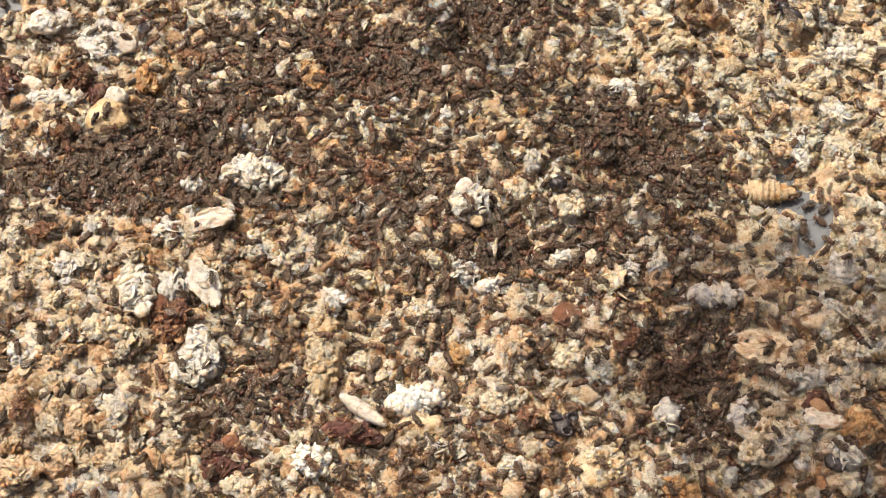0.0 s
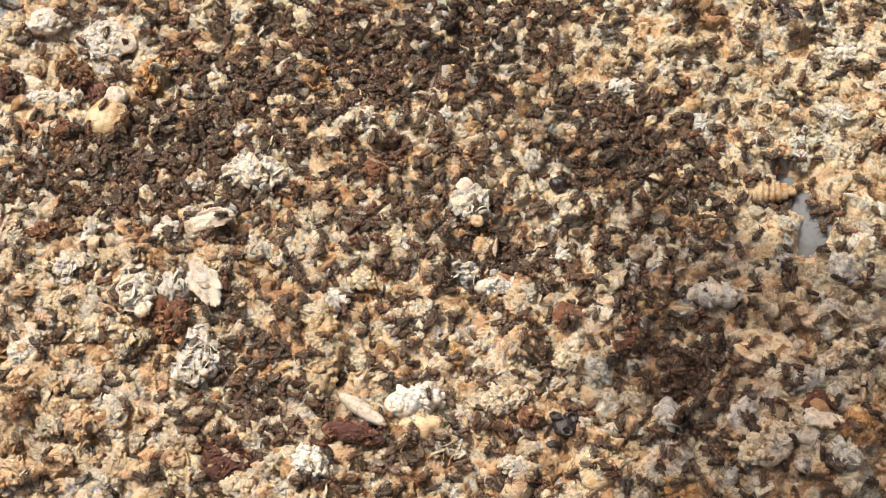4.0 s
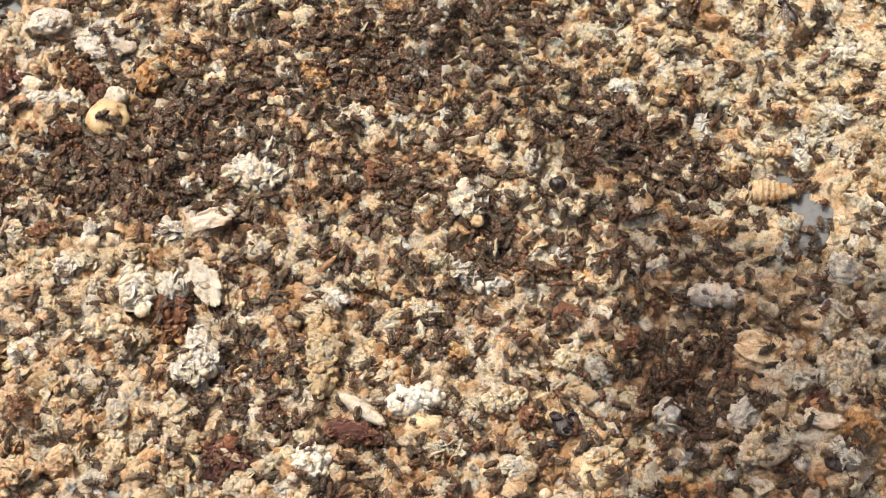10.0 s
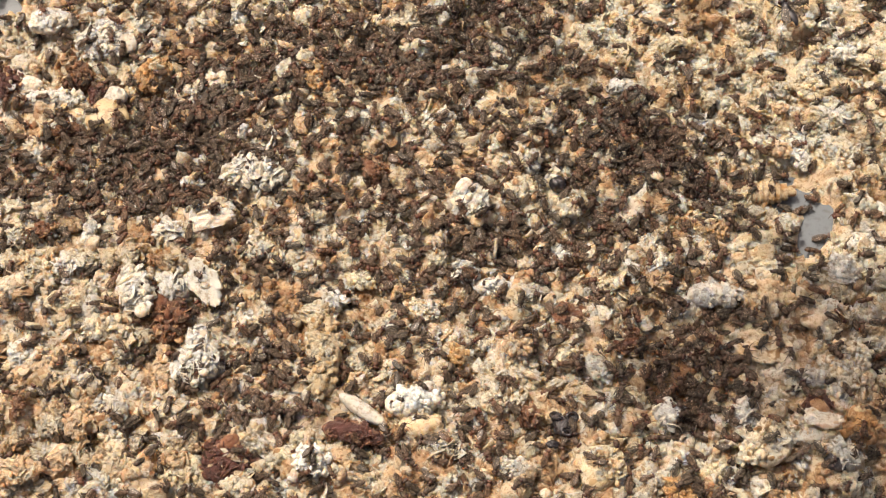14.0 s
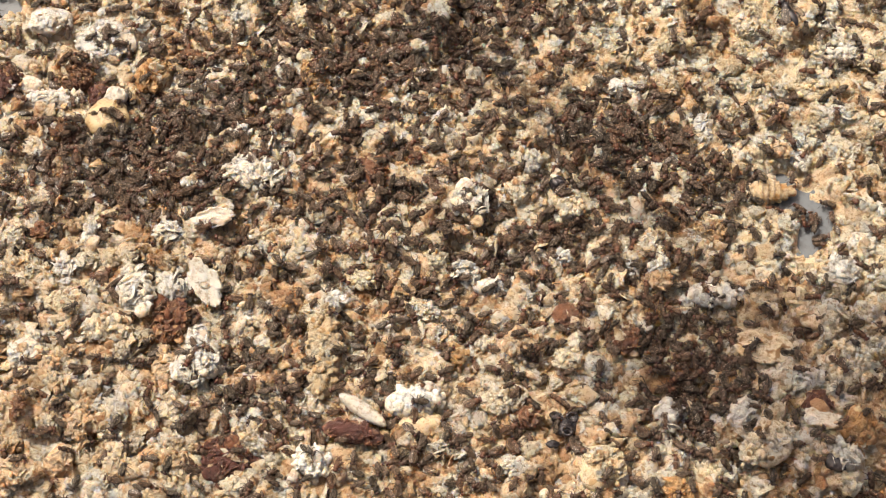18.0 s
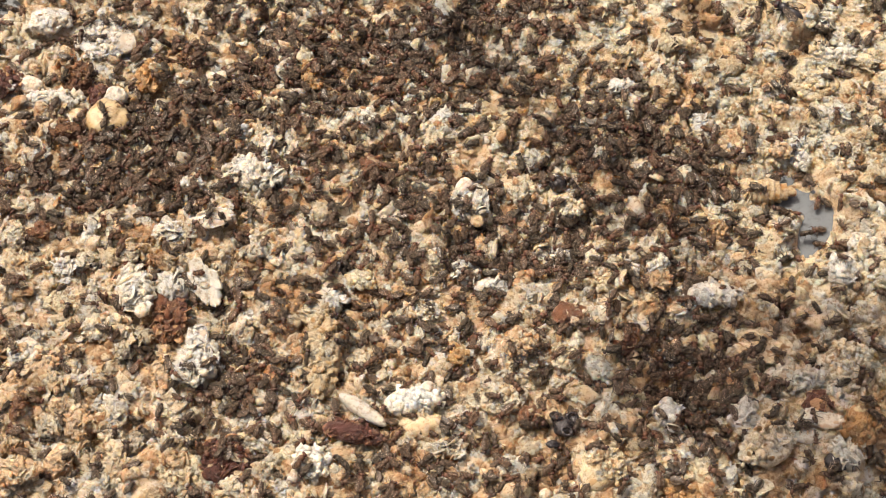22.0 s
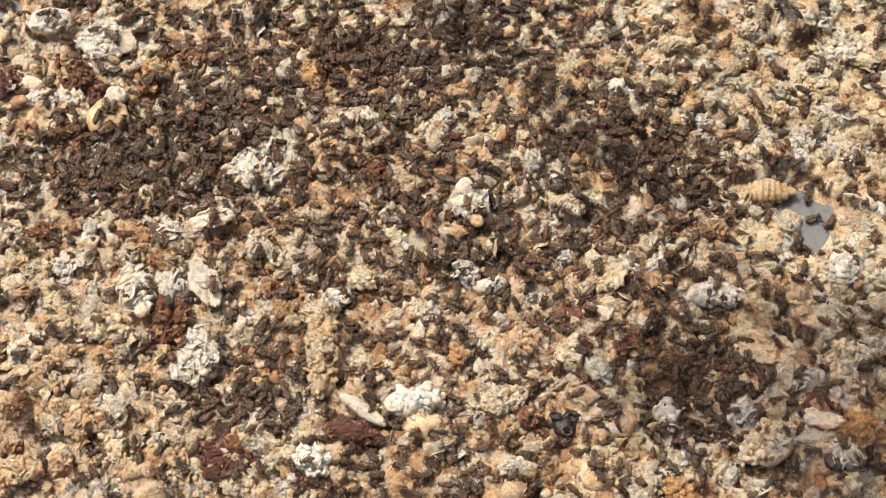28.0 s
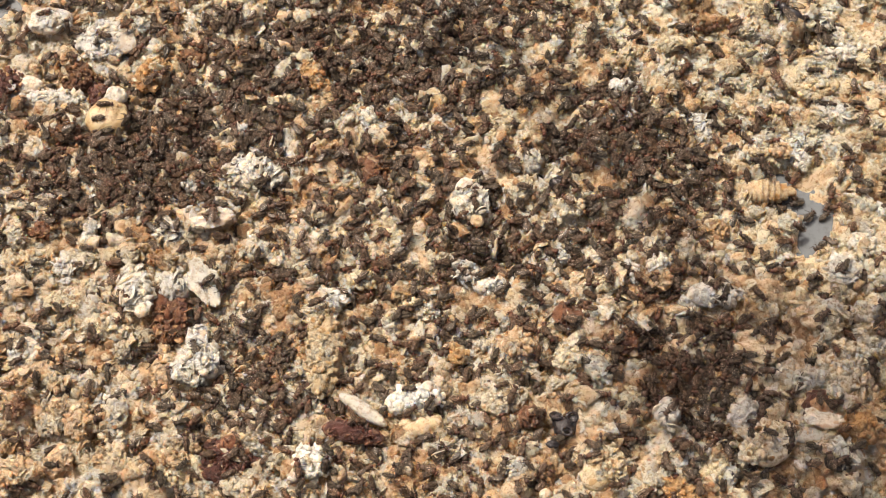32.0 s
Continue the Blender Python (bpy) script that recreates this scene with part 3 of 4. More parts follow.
def build_scraps():
    # pale curds and rinds
    o = scrap("curd_lump", "bright white curd lump, crumbly and wet", "food scrap", -0.0044, -0.0283, (8.9, 5.3, 5.2), CURD, 0.4, 5)
    bit(o, "peak", 2.2, 1.6, 1.4, (2.4, 2.4, 2.6), WHITE)
    for dx, dy in ((-3.2, 0.4), (-1.8, 1.0), (-0.4, 0.7), (0.9, 1.2), (3.2, -0.2), (-2.4, -0.6), (1.6, -0.8)):
        bit(o, "curd", dx, dy, 1.9 - abs(dx) * 0.2, (1.7, 1.5, 1.4), CURD)
    bit(o, "foot", 0.6, -4.0, -0.6, (6.4, 5.0, 3.4), CREAM, "cream-coloured soft underside")
    scrap("curd_lump", "cream and white curd lump with a rounded top", "food scrap", -0.0203, -0.0392, (6.1, 5.4, 4.4), CURD, 0.3, -12)
    scrap("bread_piece", "yellowish soaked bread piece beside a white curd", "food scrap", -0.0251, -0.0379, (7.1, 4.2, 4.6), CREAM, 0.35, 30)
    scrap("bread_piece", "pale yellow crust beside dark red skin", "food scrap", -0.0225, -0.0342, (5.0, 3.0, 3.0), CREAM, 0.35, 10)
    o = scrap("rind_strip", "white crusted rind strip with pitted face", "food scrap", -0.0687, 0.0302, (14.2, 3.5, 3.6), CHALK, 0.3, 1)
    bit(o, "crust", -3.2, 2.6, 0.9, (5.5, 3.4, 2.2), CHALK)
    bit(o, "edge", 0.5, -3.0, -0.5, (12.5, 3.4, 1.8), CREAM, "tan lower edge")
    scrap("rind_strip", "greyish white flat rind on the mash", "food scrap", -0.0599, 0.0434, (11.0, 8.5, 1.4), PALE, 0.4, 12, bend=0.1, sub=4)
    scrap("white_flake", "white scalloped flake standing in dark flies", "food scrap", -0.0321, 0.0147, (10.6, 6.2, 3.6), WHITE, 0.4, -8)
    scrap("petal", "pale curved petal-like flake on the mash", "food scrap", -0.0383, 0.0039, (8.4, 3.4, 2.0), PALE, 0.22, 14, 18, bend=0.25, sub=4)
    scrap("white_flake", "cream white flake beside a petal", "food scrap", -0.0455, 0.0025, (5.6, 4.4, 2.6), WHITE, 0.4, -20, 10)
    scrap("grey_skin", "thin grey translucent skin lying in a hollow", "food scrap", -0.0386, -0.0079, (4.6, 8.6, 1.6), ASH, 0.3, 28, 12, bend=0.1)
    scrap("white_flake", "broken pale flakes under grey skin", "food scrap", -0.0390, -0.0221, (6.4, 8.3, 3.2), WHITE, 0.5, -18)
    scrap("white_flake", "upright pale flake with rough edges", "food scrap", -0.0394, -0.0188, (3.6, 8.0, 2.2), CHALK, 0.45, -12)
    o = scrap("crust_slab", "pale cream crust slab leaning over rusty skin", "food scrap", -0.0500, -0.0091, (5.2, 9.1, 4.2), WHITE, 0.4, 12)
    bit(o, "crumb", 0.6, -4.0, 1.0, (2.4, 2.8, 1.4), WHITE)
    scrap("crust_slab", "ridged cream crust piece beside the slab", "food scrap", -0.0441, -0.0077, (6.2, 5.2, 4.2), WHITE, 0.4, -15)
    scrap("white_flake", "white chip on tan crumbs", "food scrap", -0.0620, -0.0040, (3.6, 4.6, 1.8), CHALK, 0.35, -10)
    scrap("curd_lump", "chalk white crumbly lump at the heap's side", "food scrap", -0.0667, -0.0205, (5.9, 5.4, 3.6), WHITE, 0.5, 10)
    scrap("white_flake", "narrow white flake standing upright", "food scrap", -0.0589, 0.0028, (1.9, 5.6, 2.2), WHITE, 0.4, -18, 15)
    o = scrap("white_scrap", "small glossy white scrap with a torn corner", "food scrap", -0.0179, -0.0093, (4.0, 3.5, 2.8), CURD, 0.35, -25)
    bit(o, "tail", -3.6, -1.2, -0.3, (3.6, 1.5, 1.0), PALE, turn=30)
    o = scrap("white_scrap", "white frayed scrap ringed by flies", "food scrap", 0.0045, 0.0072, (6.2, 5.8, 2.6), WHITE, 0.5, -38, 8, sub=4)
    bit(o, "tip", -2.4, 1.8, 0.4, (2.4, 3.0, 1.6), PALE)
    bit(o, "lip", 2.6, -1.8, -0.2, (3.0, 2.2, 1.8), CREAM)
    scrap("grey_stalk", "pale grey hollow stalk lying on crumbs", "plant scrap", -0.0126, -0.0301, (8.9, 2.3, 2.4), ASH, 0.16, -36, sink=0.0)
    scrap("white_cube", "tiny bright white cube of food", "food scrap", 0.0159, -0.0434, (2.2, 2.0, 2.0), WHITE, 0.15, 12, sub=2)
    scrap("pale_flake", "grey-white scalloped flake in the crumbs", "food scrap", 0.0038, -0.0047, (5.4, 3.4, 1.6), ASH, 0.4, -20, 20)
    scrap("pale_flake", "curved pale shell fragment lying on crumbs", "food scrap", 0.0089, -0.0072, (8.4, 2.6, 1.4), PALE, 0.35, -4, 15, bend=0.3, sub=4)
    scrap("pale_flake", "upright grey splinter between crumbs", "food scrap", 0.0310, -0.0047, (1.7, 5.4, 1.5), PALE, 0.25, 4)
    scrap("pale_flake", "flat greyish flake with flies beside it", "food scrap", 0.0444, -0.0090, (9.0, 4.0, 1.6), PALE, 0.45, -4, 10, sub=4)
    scrap("white_flake", "white chips in a row on crumbs", "food scrap", 0.0474, -0.0306, (4.4, 4.5, 3.2), CHALK, 0.5, -25)
    scrap("white_flake", "small white chip with sharp edges", "food scrap", 0.0354, -0.0307, (4.1, 4.5, 3.2), CHALK, 0.35, 6)
    o = scrap("pale_shell", "curved grey-white shell with pointed end", "food scrap", 0.0591, -0.0323, (6.3, 3.3, 2.4), PALE, 0.2, -15)
    bit(o, "lower_lip", -0.6, -2.6, -1.0, (7.5, 2.6, 1.2), ASH, turn=20)
    scrap("white_flake", "white ragged chip in a dark hollow", "food scrap", 0.0620, -0.0382, (5.7, 3.4, 3.4), WHITE, 0.5, -40)
    scrap("white_flake", "white chip beside grey sheet gap", "food scrap", 0.0656, -0.0047, (6.0, 5.0, 2.4), CHALK, 0.4, 10)
    scrap("white_flake", "cream chip lying among sparse flies", "food scrap", 0.0404, 0.0395, (6.4, 3.0, 1.8), CREAM, 0.3, 4)
    scrap("white_flake", "white clustered chips among flies", "food scrap", 0.0311, 0.0319, (5.4, 2.4, 1.8), WHITE, 0.5, 0)
    scrap("white_flake", "white chip near peach pulp", "food scrap", 0.0611, 0.0188, (3.0, 4.0, 1.8), WHITE, 0.4, 30)
    scrap("white_flake", "rounded white chip at the heap's far side", "food scrap", 0.0685, 0.0472, (3.4, 3.4, 2.0), WHITE, 0.3, 30)
    scrap("pale_flake", "pale grey chips beside cream crumbs", "food scrap", 0.0444, 0.0254, (3.6, 5.6, 1.8), PALE, 0.5, 20)
    # tan and grey pulp
    scrap("pulp_lump", "large pale tan pulp lump", "food scrap", 0.0646, -0.0221, (10.1, 7.9, 4.6), TAN, 0.3, 60)
    scrap("pulp_lump", "long greyish tan pulp lump beside a shell", "food scrap", 0.0508, -0.0358, (11.0, 6.5, 5.0), TAN, 0.35, 38)
    scrap("pale_shell", "cream tan curled shell with a dark fold", "food scrap", 0.0519, -0.0179, (10.0, 6.3, 3.0), TAN, 0.2, -12)
    scrap("pulp_lump", "tan soaked lump under flies", "food scrap", -0.0542, -0.0157, (8.6, 5.4, 3.6), TAN, 0.35, 8, sub=4)
    scrap("bread_column", "tan upright column of soaked bread", "food scrap", -0.0191, -0.0202, (5.6, 16.9, 4.0), GOLD, 0.35, 2)
    scrap("pulp_lump", "soft tan lump in the middle of the crumbs", "food scrap", 0.0129, 0.0100, (7.4, 6.0, 3.2), TAN, 0.4, 0, sub=4)
    scrap("pulp_lump", "peach tan lump under walking flies", "food scrap", 0.0119, -0.0193, (7.4, 5.4, 3.4), PEACH, 0.35, 0, sub=4)
    scrap("pulp_lump", "cream tan lump on crumbs", "food scrap", 0.0196, -0.0208, (6.0, 6.0, 3.2), CREAM, 0.4, 0)
    scrap("pulp_lump", "cream soaked piece under flies", "food scrap", 0.0095, -0.0283, (8.0, 5.0, 3.0), TAN, 0.4, 10)
    scrap("pulp_lump", "cracked yellowish crust at the near edge", "food scrap", 0.0247, -0.0399, (7.5, 7.0, 3.6), CREAM, 0.35, 10, sub=4)
    scrap("pulp_lump", "cream pulp among dark flies", "food scrap", -0.0134, -0.0058, (7.0, 4.4, 2.8), CREAM, 0.4, -10)
    scrap("pulp_lump", "whitish soft lump with flies round it", "food scrap", -0.0040, -0.0111, (7.4, 4.6, 2.6), TAN, 0.4, -10)
    scrap("pulp_lump", "tan crumb mass among flies", "food scrap", 0.0103, 0.0242, (9.0, 5.0, 2.6), CREAM, 0.45, 0)
    scrap("pulp_lump", "beige crumb mass near the far edge", "food scrap", -0.0084, 0.0472, (9.0, 4.6, 2.6), TAN, 0.45, 0)
    # further pulp and bread
    scrap("pulp_lump", "pale cream pulp mass with few flies", "food scrap", -0.0675, -0.0031, (8, 6, 2.6), TAN, 0.5, 10, sink=0.42)
    scrap("pulp_lump", "cream pulp mass beside a white chip", "food scrap", -0.0611, -0.0111, (8, 5, 2.6), CREAM, 0.5, -10, sink=0.42)
    scrap("bread_piece", "swollen cream bread piece on the mound", "food scrap", -0.0697, -0.0084, (6, 6, 2.4), TAN, 0.5, 30, sink=0.42)
    scrap("bread_piece", "golden soaked bread piece under rusty skin", "food scrap", -0.0402, -0.0208, (5, 8, 2.6), TAN, 0.5, -20, sink=0.42)
    scrap("pulp_lump", "stringy peach-brown pulp in the mash", "food scrap", -0.0653, -0.0233, (9, 5, 2.4), PEACH, 0.5, 35, sink=0.42)
    scrap("pulp_lump", "tan fibrous pulp lump beside orange skin", "food scrap", -0.0523, -0.0327, (4.6, 9, 2.6), TAN, 0.5, 24, sink=0.42)
    scrap("pulp_lump", "grey-tan pulp with a white cap", "food scrap", -0.0540, -0.0283, (6, 4, 2.2), CHALK, 0.5, 0, sink=0.42)
    scrap("pulp_lump", "brownish fibrous lump near the heap's edge", "food scrap", -0.0616, -0.0327, (6, 5, 2.4), GREYTAN, 0.5, -20, sink=0.42)
    scrap("bread_piece", "soaked bread chunk with brown crust", "food scrap", -0.0503, -0.0404, (8, 5, 2.6), TAN, 0.5, 5, sink=0.42)
    scrap("bread_piece", "cream bread chunk among orange skin", "food scrap", -0.0408, -0.0395, (9, 5, 2.6), CREAM, 0.5, -8, sink=0.42)
    scrap("bread_piece", "pale bread chunk at the near edge", "food scrap", -0.0318, -0.0428, (6, 5, 2.4), TAN, 0.5, 0, sink=0.42)
    scrap("pulp_lump", "orange-tan pulp at the near edge", "food scrap", -0.0660, -0.0413, (8, 5, 2.4), PEACH, 0.5, 0, sink=0.42)
    scrap("pulp_lump", "cream pulp lump with sparse flies on it", "food scrap", 0.0712, 0.0398, (8, 4, 2.1), WHITE, 0.5, 10, sink=0.42)
    scrap("pulp_lump", "yellowish cream pulp in open crumbs", "food scrap", 0.0646, 0.0331, (8, 6, 1.9), CREAM, 0.5, 20, sink=0.42)
    scrap("pulp_lump", "pale crumbly mass in open crumbs", "food scrap", 0.0538, 0.0453, (7, 5, 1.9), TAN, 0.5, 0, sink=0.42)
    scrap("pulp_lump", "cream crumb lump beside peach pulp", "food scrap", 0.0692, 0.0208, (8, 5, 1.9), TAN, 0.5, -10, sink=0.42)
    scrap("pulp_lump", "whitish crumb mass near the sheet gap", "food scrap", 0.0700, 0.0012, (7, 6, 2.1), WHITE, 0.5, 0, sink=0.42)
    scrap("pulp_lump", "pale grey crumb lump in half shade", "food scrap", 0.0630, -0.0126, (9, 5, 2.1), TAN, 0.5, 8, sink=0.42)
    scrap("pulp_lump", "cream crumb lump by ribbed peel", "food scrap", 0.0515, 0.0050, (6, 5, 2.1), CREAM, 0.5, 0, sink=0.42)
    scrap("bread_piece", "tan bread crumb lump among flies", "food scrap", -0.0309, 0.0023, (5, 4, 2.1), TAN, 0.5, 0, sink=0.42)
    scrap("bread_piece", "cream bread crumb lump among crowding flies", "food scrap", -0.0079, 0.0023, (5, 4, 2.1), CREAM, 0.5, 15, sink=0.42)
    scrap("bread_piece", "yellowish bread crumb lump among crumbs", "food scrap", -0.0008, -0.0026, (4.6, 4.2, 2.1), CREAM, 0.5, -15, sink=0.42)
    scrap("bread_piece", "pale bread crumb lump beside a berry", "food scrap", 0.0214, 0.0067, (6, 5, 2.2), TAN, 0.5, 0, sink=0.42)
    scrap("bread_piece", "cream bread crumb lump under flies", "food scrap", 0.0269, -0.0074, (6, 5, 2.2), CREAM, 0.5, 12, sink=0.42)
    scrap("bread_piece", "whitish bread crumb lump under flies", "food scrap", 0.0354, -0.0042, (4.4, 4.4, 2.1), WHITE, 0.5, 0, sink=0.42)
    scrap("bread_piece", "white bread crumb lump ringed by flies", "food scrap", 0.0197, -0.0015, (4.6, 3.4, 1.9), WHITE, 0.5, 20, sink=0.42)
    scrap("bread_piece", "white crumb lump beside tan column", "food scrap", -0.0316, -0.0126, (4.8, 4.6, 2.1), CHALK, 0.5, 0, sink=0.42)
    scrap("bread_piece", "cream crumb lump in the near crumbs", "food scrap", 0.0111, -0.0395, (7, 4.6, 2.4), WHITE, 0.5, 0, sink=0.42)
    scrap("bread_piece", "pale crumb lump in half shade", "food scrap", 0.0418, -0.0395, (8, 5, 2.4), CREAM, 0.5, -10, sink=0.42)
    scrap("bread_piece", "tan crumb lump by white chips", "food scrap", 0.0301, -0.0268, (6, 5, 2.4), CREAM, 0.5, 0, sink=0.42)
    scrap("bread_piece", "cream crumb lump behind the curd", "food scrap", 0.0069, -0.0167, (5, 4, 2.2), TAN, 0.5, 0, sink=0.42)
    scrap("bread_piece", "pinkish crumb lump behind the curd", "food scrap", -0.0130, -0.0208, (6, 4, 2.2), TAN, 0.5, 0, sink=0.42)
    scrap("bread_piece", "whitish crumb lump in the far crowd", "food scrap", -0.0130, 0.0254, (4.6, 4, 1.9), WHITE, 0.5, 0, sink=0.42)
    scrap("bread_piece", "cream crumb lump in the far crowd", "food scrap", 0.0006, 0.0254, (4.6, 4, 1.9), WHITE, 0.5, 0, sink=0.42)
    scrap("bread_piece", "white crumb lump near crowding flies", "food scrap", -0.0343, 0.0225, (4.4, 3.4, 1.9), CHALK, 0.5, 10, sink=0.42)
    scrap("bread_piece", "grey-white crumb lump among crowding flies", "food scrap", -0.0424, 0.0122, (6, 3.4, 1.8), PALE, 0.5, -6, sink=0.42)
    scrap("bread_piece", "grey-white crumb lump at the heap's side", "food scrap", -0.0689, 0.0190, (5, 4, 2.1), CHALK, 0.5, 6, sink=0.42)
    scrap("bread_piece", "pale crumb lump on the far slope", "food scrap", -0.0697, 0.0465, (8, 5, 2.1), CHALK, 0.5, 0, sink=0.42)
    scrap("bread_piece", "cream crumb lump on the far slope", "food scrap", -0.0246, 0.0478, (5, 4, 1.9), TAN, 0.5, 0, sink=0.42)
    scrap("bread_piece", "cream crumb lump by golden peel", "food scrap", -0.0273, 0.0289, (6.4, 2.6, 1.8), CREAM, 0.5, 0, sink=0.42)
    # yellow and orange pieces
    o = scrap("jelly_piece", "translucent yellow jelly drop with a pale cap", "food scrap", -0.0577, 0.0262, (7.8, 6.4, 3.0), YELLOW, 0.3, 0, 10, sub=4, sink=0.5)
    bit(o, "cap", 0.9, 4.0, 0.2, (4.6, 3.4, 2.4), ASH, "greyish white cap")
    scrap("peel_piece", "golden orange ragged peel standing up", "food scrap", -0.0224, 0.0345, (4.2, 7.4, 3.0), ORANGE, 0.45, 20, sub=4)
    scrap("peel_piece", "cream tip of orange peel", "food scrap", -0.0242, 0.0382, (3.0, 2.6, 2.6), CREAM, 0.4, 0)
    scrap("peel_piece", "bright orange soft peel piece", "food scrap", -0.0507, 0.0355, (6.1, 8.2, 3.4), ORANGE, 0.4, -10)
    scrap("peel_piece", "orange skin by the near edge", "food scrap", 0.0369, -0.0433, (7.4, 4.3, 3.0), ORANGE, 0.4, -30)
    scrap("peel_piece", "orange-brown patch of wet peel", "food scrap", 0.0025, -0.0200, (3.6, 4.0, 2.6), ORANGE, 0.4, 0)
    scrap("peel_piece", "tan orange strip of stringy peel", "food scrap", -0.0441, -0.0228, (4.6, 9.4, 3.0), PEACH, 0.45, 10, sub=4)
    scrap("peel_piece", "orange-brown curled skin in pulp", "food scrap", -0.0572, -0.0322, (4.6, 8.0, 3.4), PEACH, 0.45, 16, sub=4)
    scrap("peel_piece", "reddish tan skin strip", "food scrap", -0.0597, -0.0390, (4.2, 6.0, 3.0), PEACH, 0.45, -16)
    scrap("peel_piece", "brown-orange lump at the shaded edge", "food scrap", 0.0652, -0.0336, (5.8, 6.7, 3.6), ORANGE, 0.4, 10)
    scrap("peel_piece", "small yellow lump at the far side", "food scrap", 0.0745, 0.0377, (5.0, 3.6, 2.4), CREAM, 0.3, 0)
    scrap("peach_ball", "round peach-coloured pulp ball", "food scrap", 0.0577, 0.0197, (3.6, 3.2, 3.0), PEACH, 0.25, 0, sub=3)
    scrap("peach_ball", "small rust-orange pulp ball", "food scrap", 0.0585, 0.0284, (2.6, 2.4, 2.2), PEACH, 0.3, 0)
    o = scrap("ribbed_peel", "ribbed tan peel lying like a cigar", "food scrap", 0.0536, 0.0128, (10.6, 4.2, 3.0), GOLD, 0.25, -2, ribs=34, sub=4, sink=0.3)
    bit(o, "crust", -1.0, 1.4, 0.4, (8.0, 2.0, 1.4), CREAM, "pale fringed upper edge")
    scrap("red_skin", "dark red-brown shred among grey crumbs", "fruit scrap", 0.0591, -0.0292, (5.0, 4.1, 3.0), MAROON, 0.4, 0)
    # red, brown and black pieces
    o = scrap("rusty_skin", "glossy rust-red fruit skin, folded", "fruit scrap", -0.0440, -0.0140, (5.6, 8.1, 4.4), RUST, 0.4, 8)
    bit(o, "fold", -1.4, 3.6, 0.6, (2.8, 4.4, 1.8), RUST)
    bit(o, "dark_rim", 1.8, 1.6, 0.8, (2.0, 4.8, 1.8), MAROON)
    scrap("rusty_spike", "rust-brown pointed husk standing upright", "plant scrap", -0.0116, 0.0146, (4.2, 7.6, 3.4), RUST, 0.35, 6)
    o = scrap("red_skin", "dark red wet fruit skin in a clump", "fruit scrap", -0.0337, -0.0385, (8.6, 7.7, 4.0), MAROON, 0.5, 20)
    bit(o, "fold", 1.6, 3.0, 1.0, (3.4, 2.8, 1.6), RUST)
    scrap("red_skin", "dark red strip of fruit skin with gloss", "fruit scrap", -0.0141, -0.0337, (10.0, 3.6, 3.0), MAROON, 0.35, -8)
    scrap("red_skin", "red-brown skin patch under flies", "fruit scrap", 0.0292, -0.0173, (4.6, 4.6, 2.6), RUST, 0.45, 0)
    scrap("red_skin", "brown-red scrap with dark edges", "fruit scrap", 0.0134, -0.0313, (3.6, 4.0, 2.4), RUST, 0.4, 0)
    scrap("red_skin", "rust-coloured patch of wet crumbs", "fruit scrap", 0.0207, -0.0131, (6.4, 4.4, 2.4), RUST, 0.45, 0)
    scrap("red_skin", "reddish shred on tan crumbs", "fruit scrap", -0.0668, 0.0036, (4.6, 3.0, 2.0), RUST, 0.45, 10)
    scrap("red_skin", "thin dark red shred of skin", "fruit scrap", -0.0662, -0.0303, (1.8, 6.0, 1.8), RUST, 0.35, -8)
    scrap("pod", "dark maroon pointed pod hanging in crumbs", "plant scrap", -0.0601, 0.0310, (3.4, 6.8, 3.2), MAROON, 0.25, 4, sub=4)
    scrap("pod", "brown dry pod beside white rind", "plant scrap", -0.0642, 0.0354, (6.1, 7.1, 3.4), BROWN, 0.35, 0)
    scrap("pod", "dark brown clump at the heap's side", "plant scrap", -0.0757, 0.0328, (5.5, 6.6, 3.0), MAROON, 0.4, 0)
    scrap("pod", "dark brown husk under flies", "plant scrap", -0.0652, 0.0236, (6.0, 4.8, 2.6), BROWN, 0.45, 0)
    scrap("pod", "brown husk fragment near orange peel", "plant scrap", -0.0441, 0.0385, (6.0, 4.0, 2.8), BROWN, 0.4, -12)
    o = scrap("berry", "black shrivelled berry with glossy skin", "fruit scrap", 0.0194, 0.0113, (2.7, 2.6, 2.4), BLACK, 0.3, 0, sub=4, sink=0.0)
    bit(o, "stalk", -0.8, 1.1, 0.7, (1.3, 0.9, 0.7), PALE, "grey stalk stub")
    o = scrap("seed_knot", "black knotted seed cluster with shine", "plant scrap", 0.0190, -0.0332, (4.2, 3.2, 2.2), BLACK, 0.5, 0, sub=4, sink=0.0)
    for dx, dy in ((-1.3, 1.7), (1.2, 1.5), (0.3, -0.9)):
        SEED[0] += 1
        verts, faces = [], []
        for k in range(12):
            a = 2 * math.pi * k / 12
            for j in range(6):
                b = 2 * math.pi * j / 6
                r = 1 + 0.36 * math.cos(b)
                verts.append((0.00085 * r * math.cos(a), 0.0007 * r * math.sin(a), 0.0003 * math.sin(b)))
                faces.append((k * 6 + j, (k + 1) % 12 * 6 + j, (k + 1) % 12 * 6 + (j + 1) % 6, k * 6 + (j + 1) % 6))
        ring = part("ring", mesh_from("ring", verts, faces, [BLACK]), o, "glossy black curled ring")
        ring.matrix_basis = pose(dx / 1000, dy / 1000, 0.0011, 20 * dx, 15, 0)
    bit(o, "seed", -1.2, 1.6, 0.6, (1.8, 1.4, 1.2), BLACK)
    bit(o, "seed", 1.3, 1.4, 0.5, (1.7, 1.3, 1.2), BLACK)
    bit(o, "seed", -1.9, -2.6, -0.2, (2.2, 1.4, 1.2), BLACK)
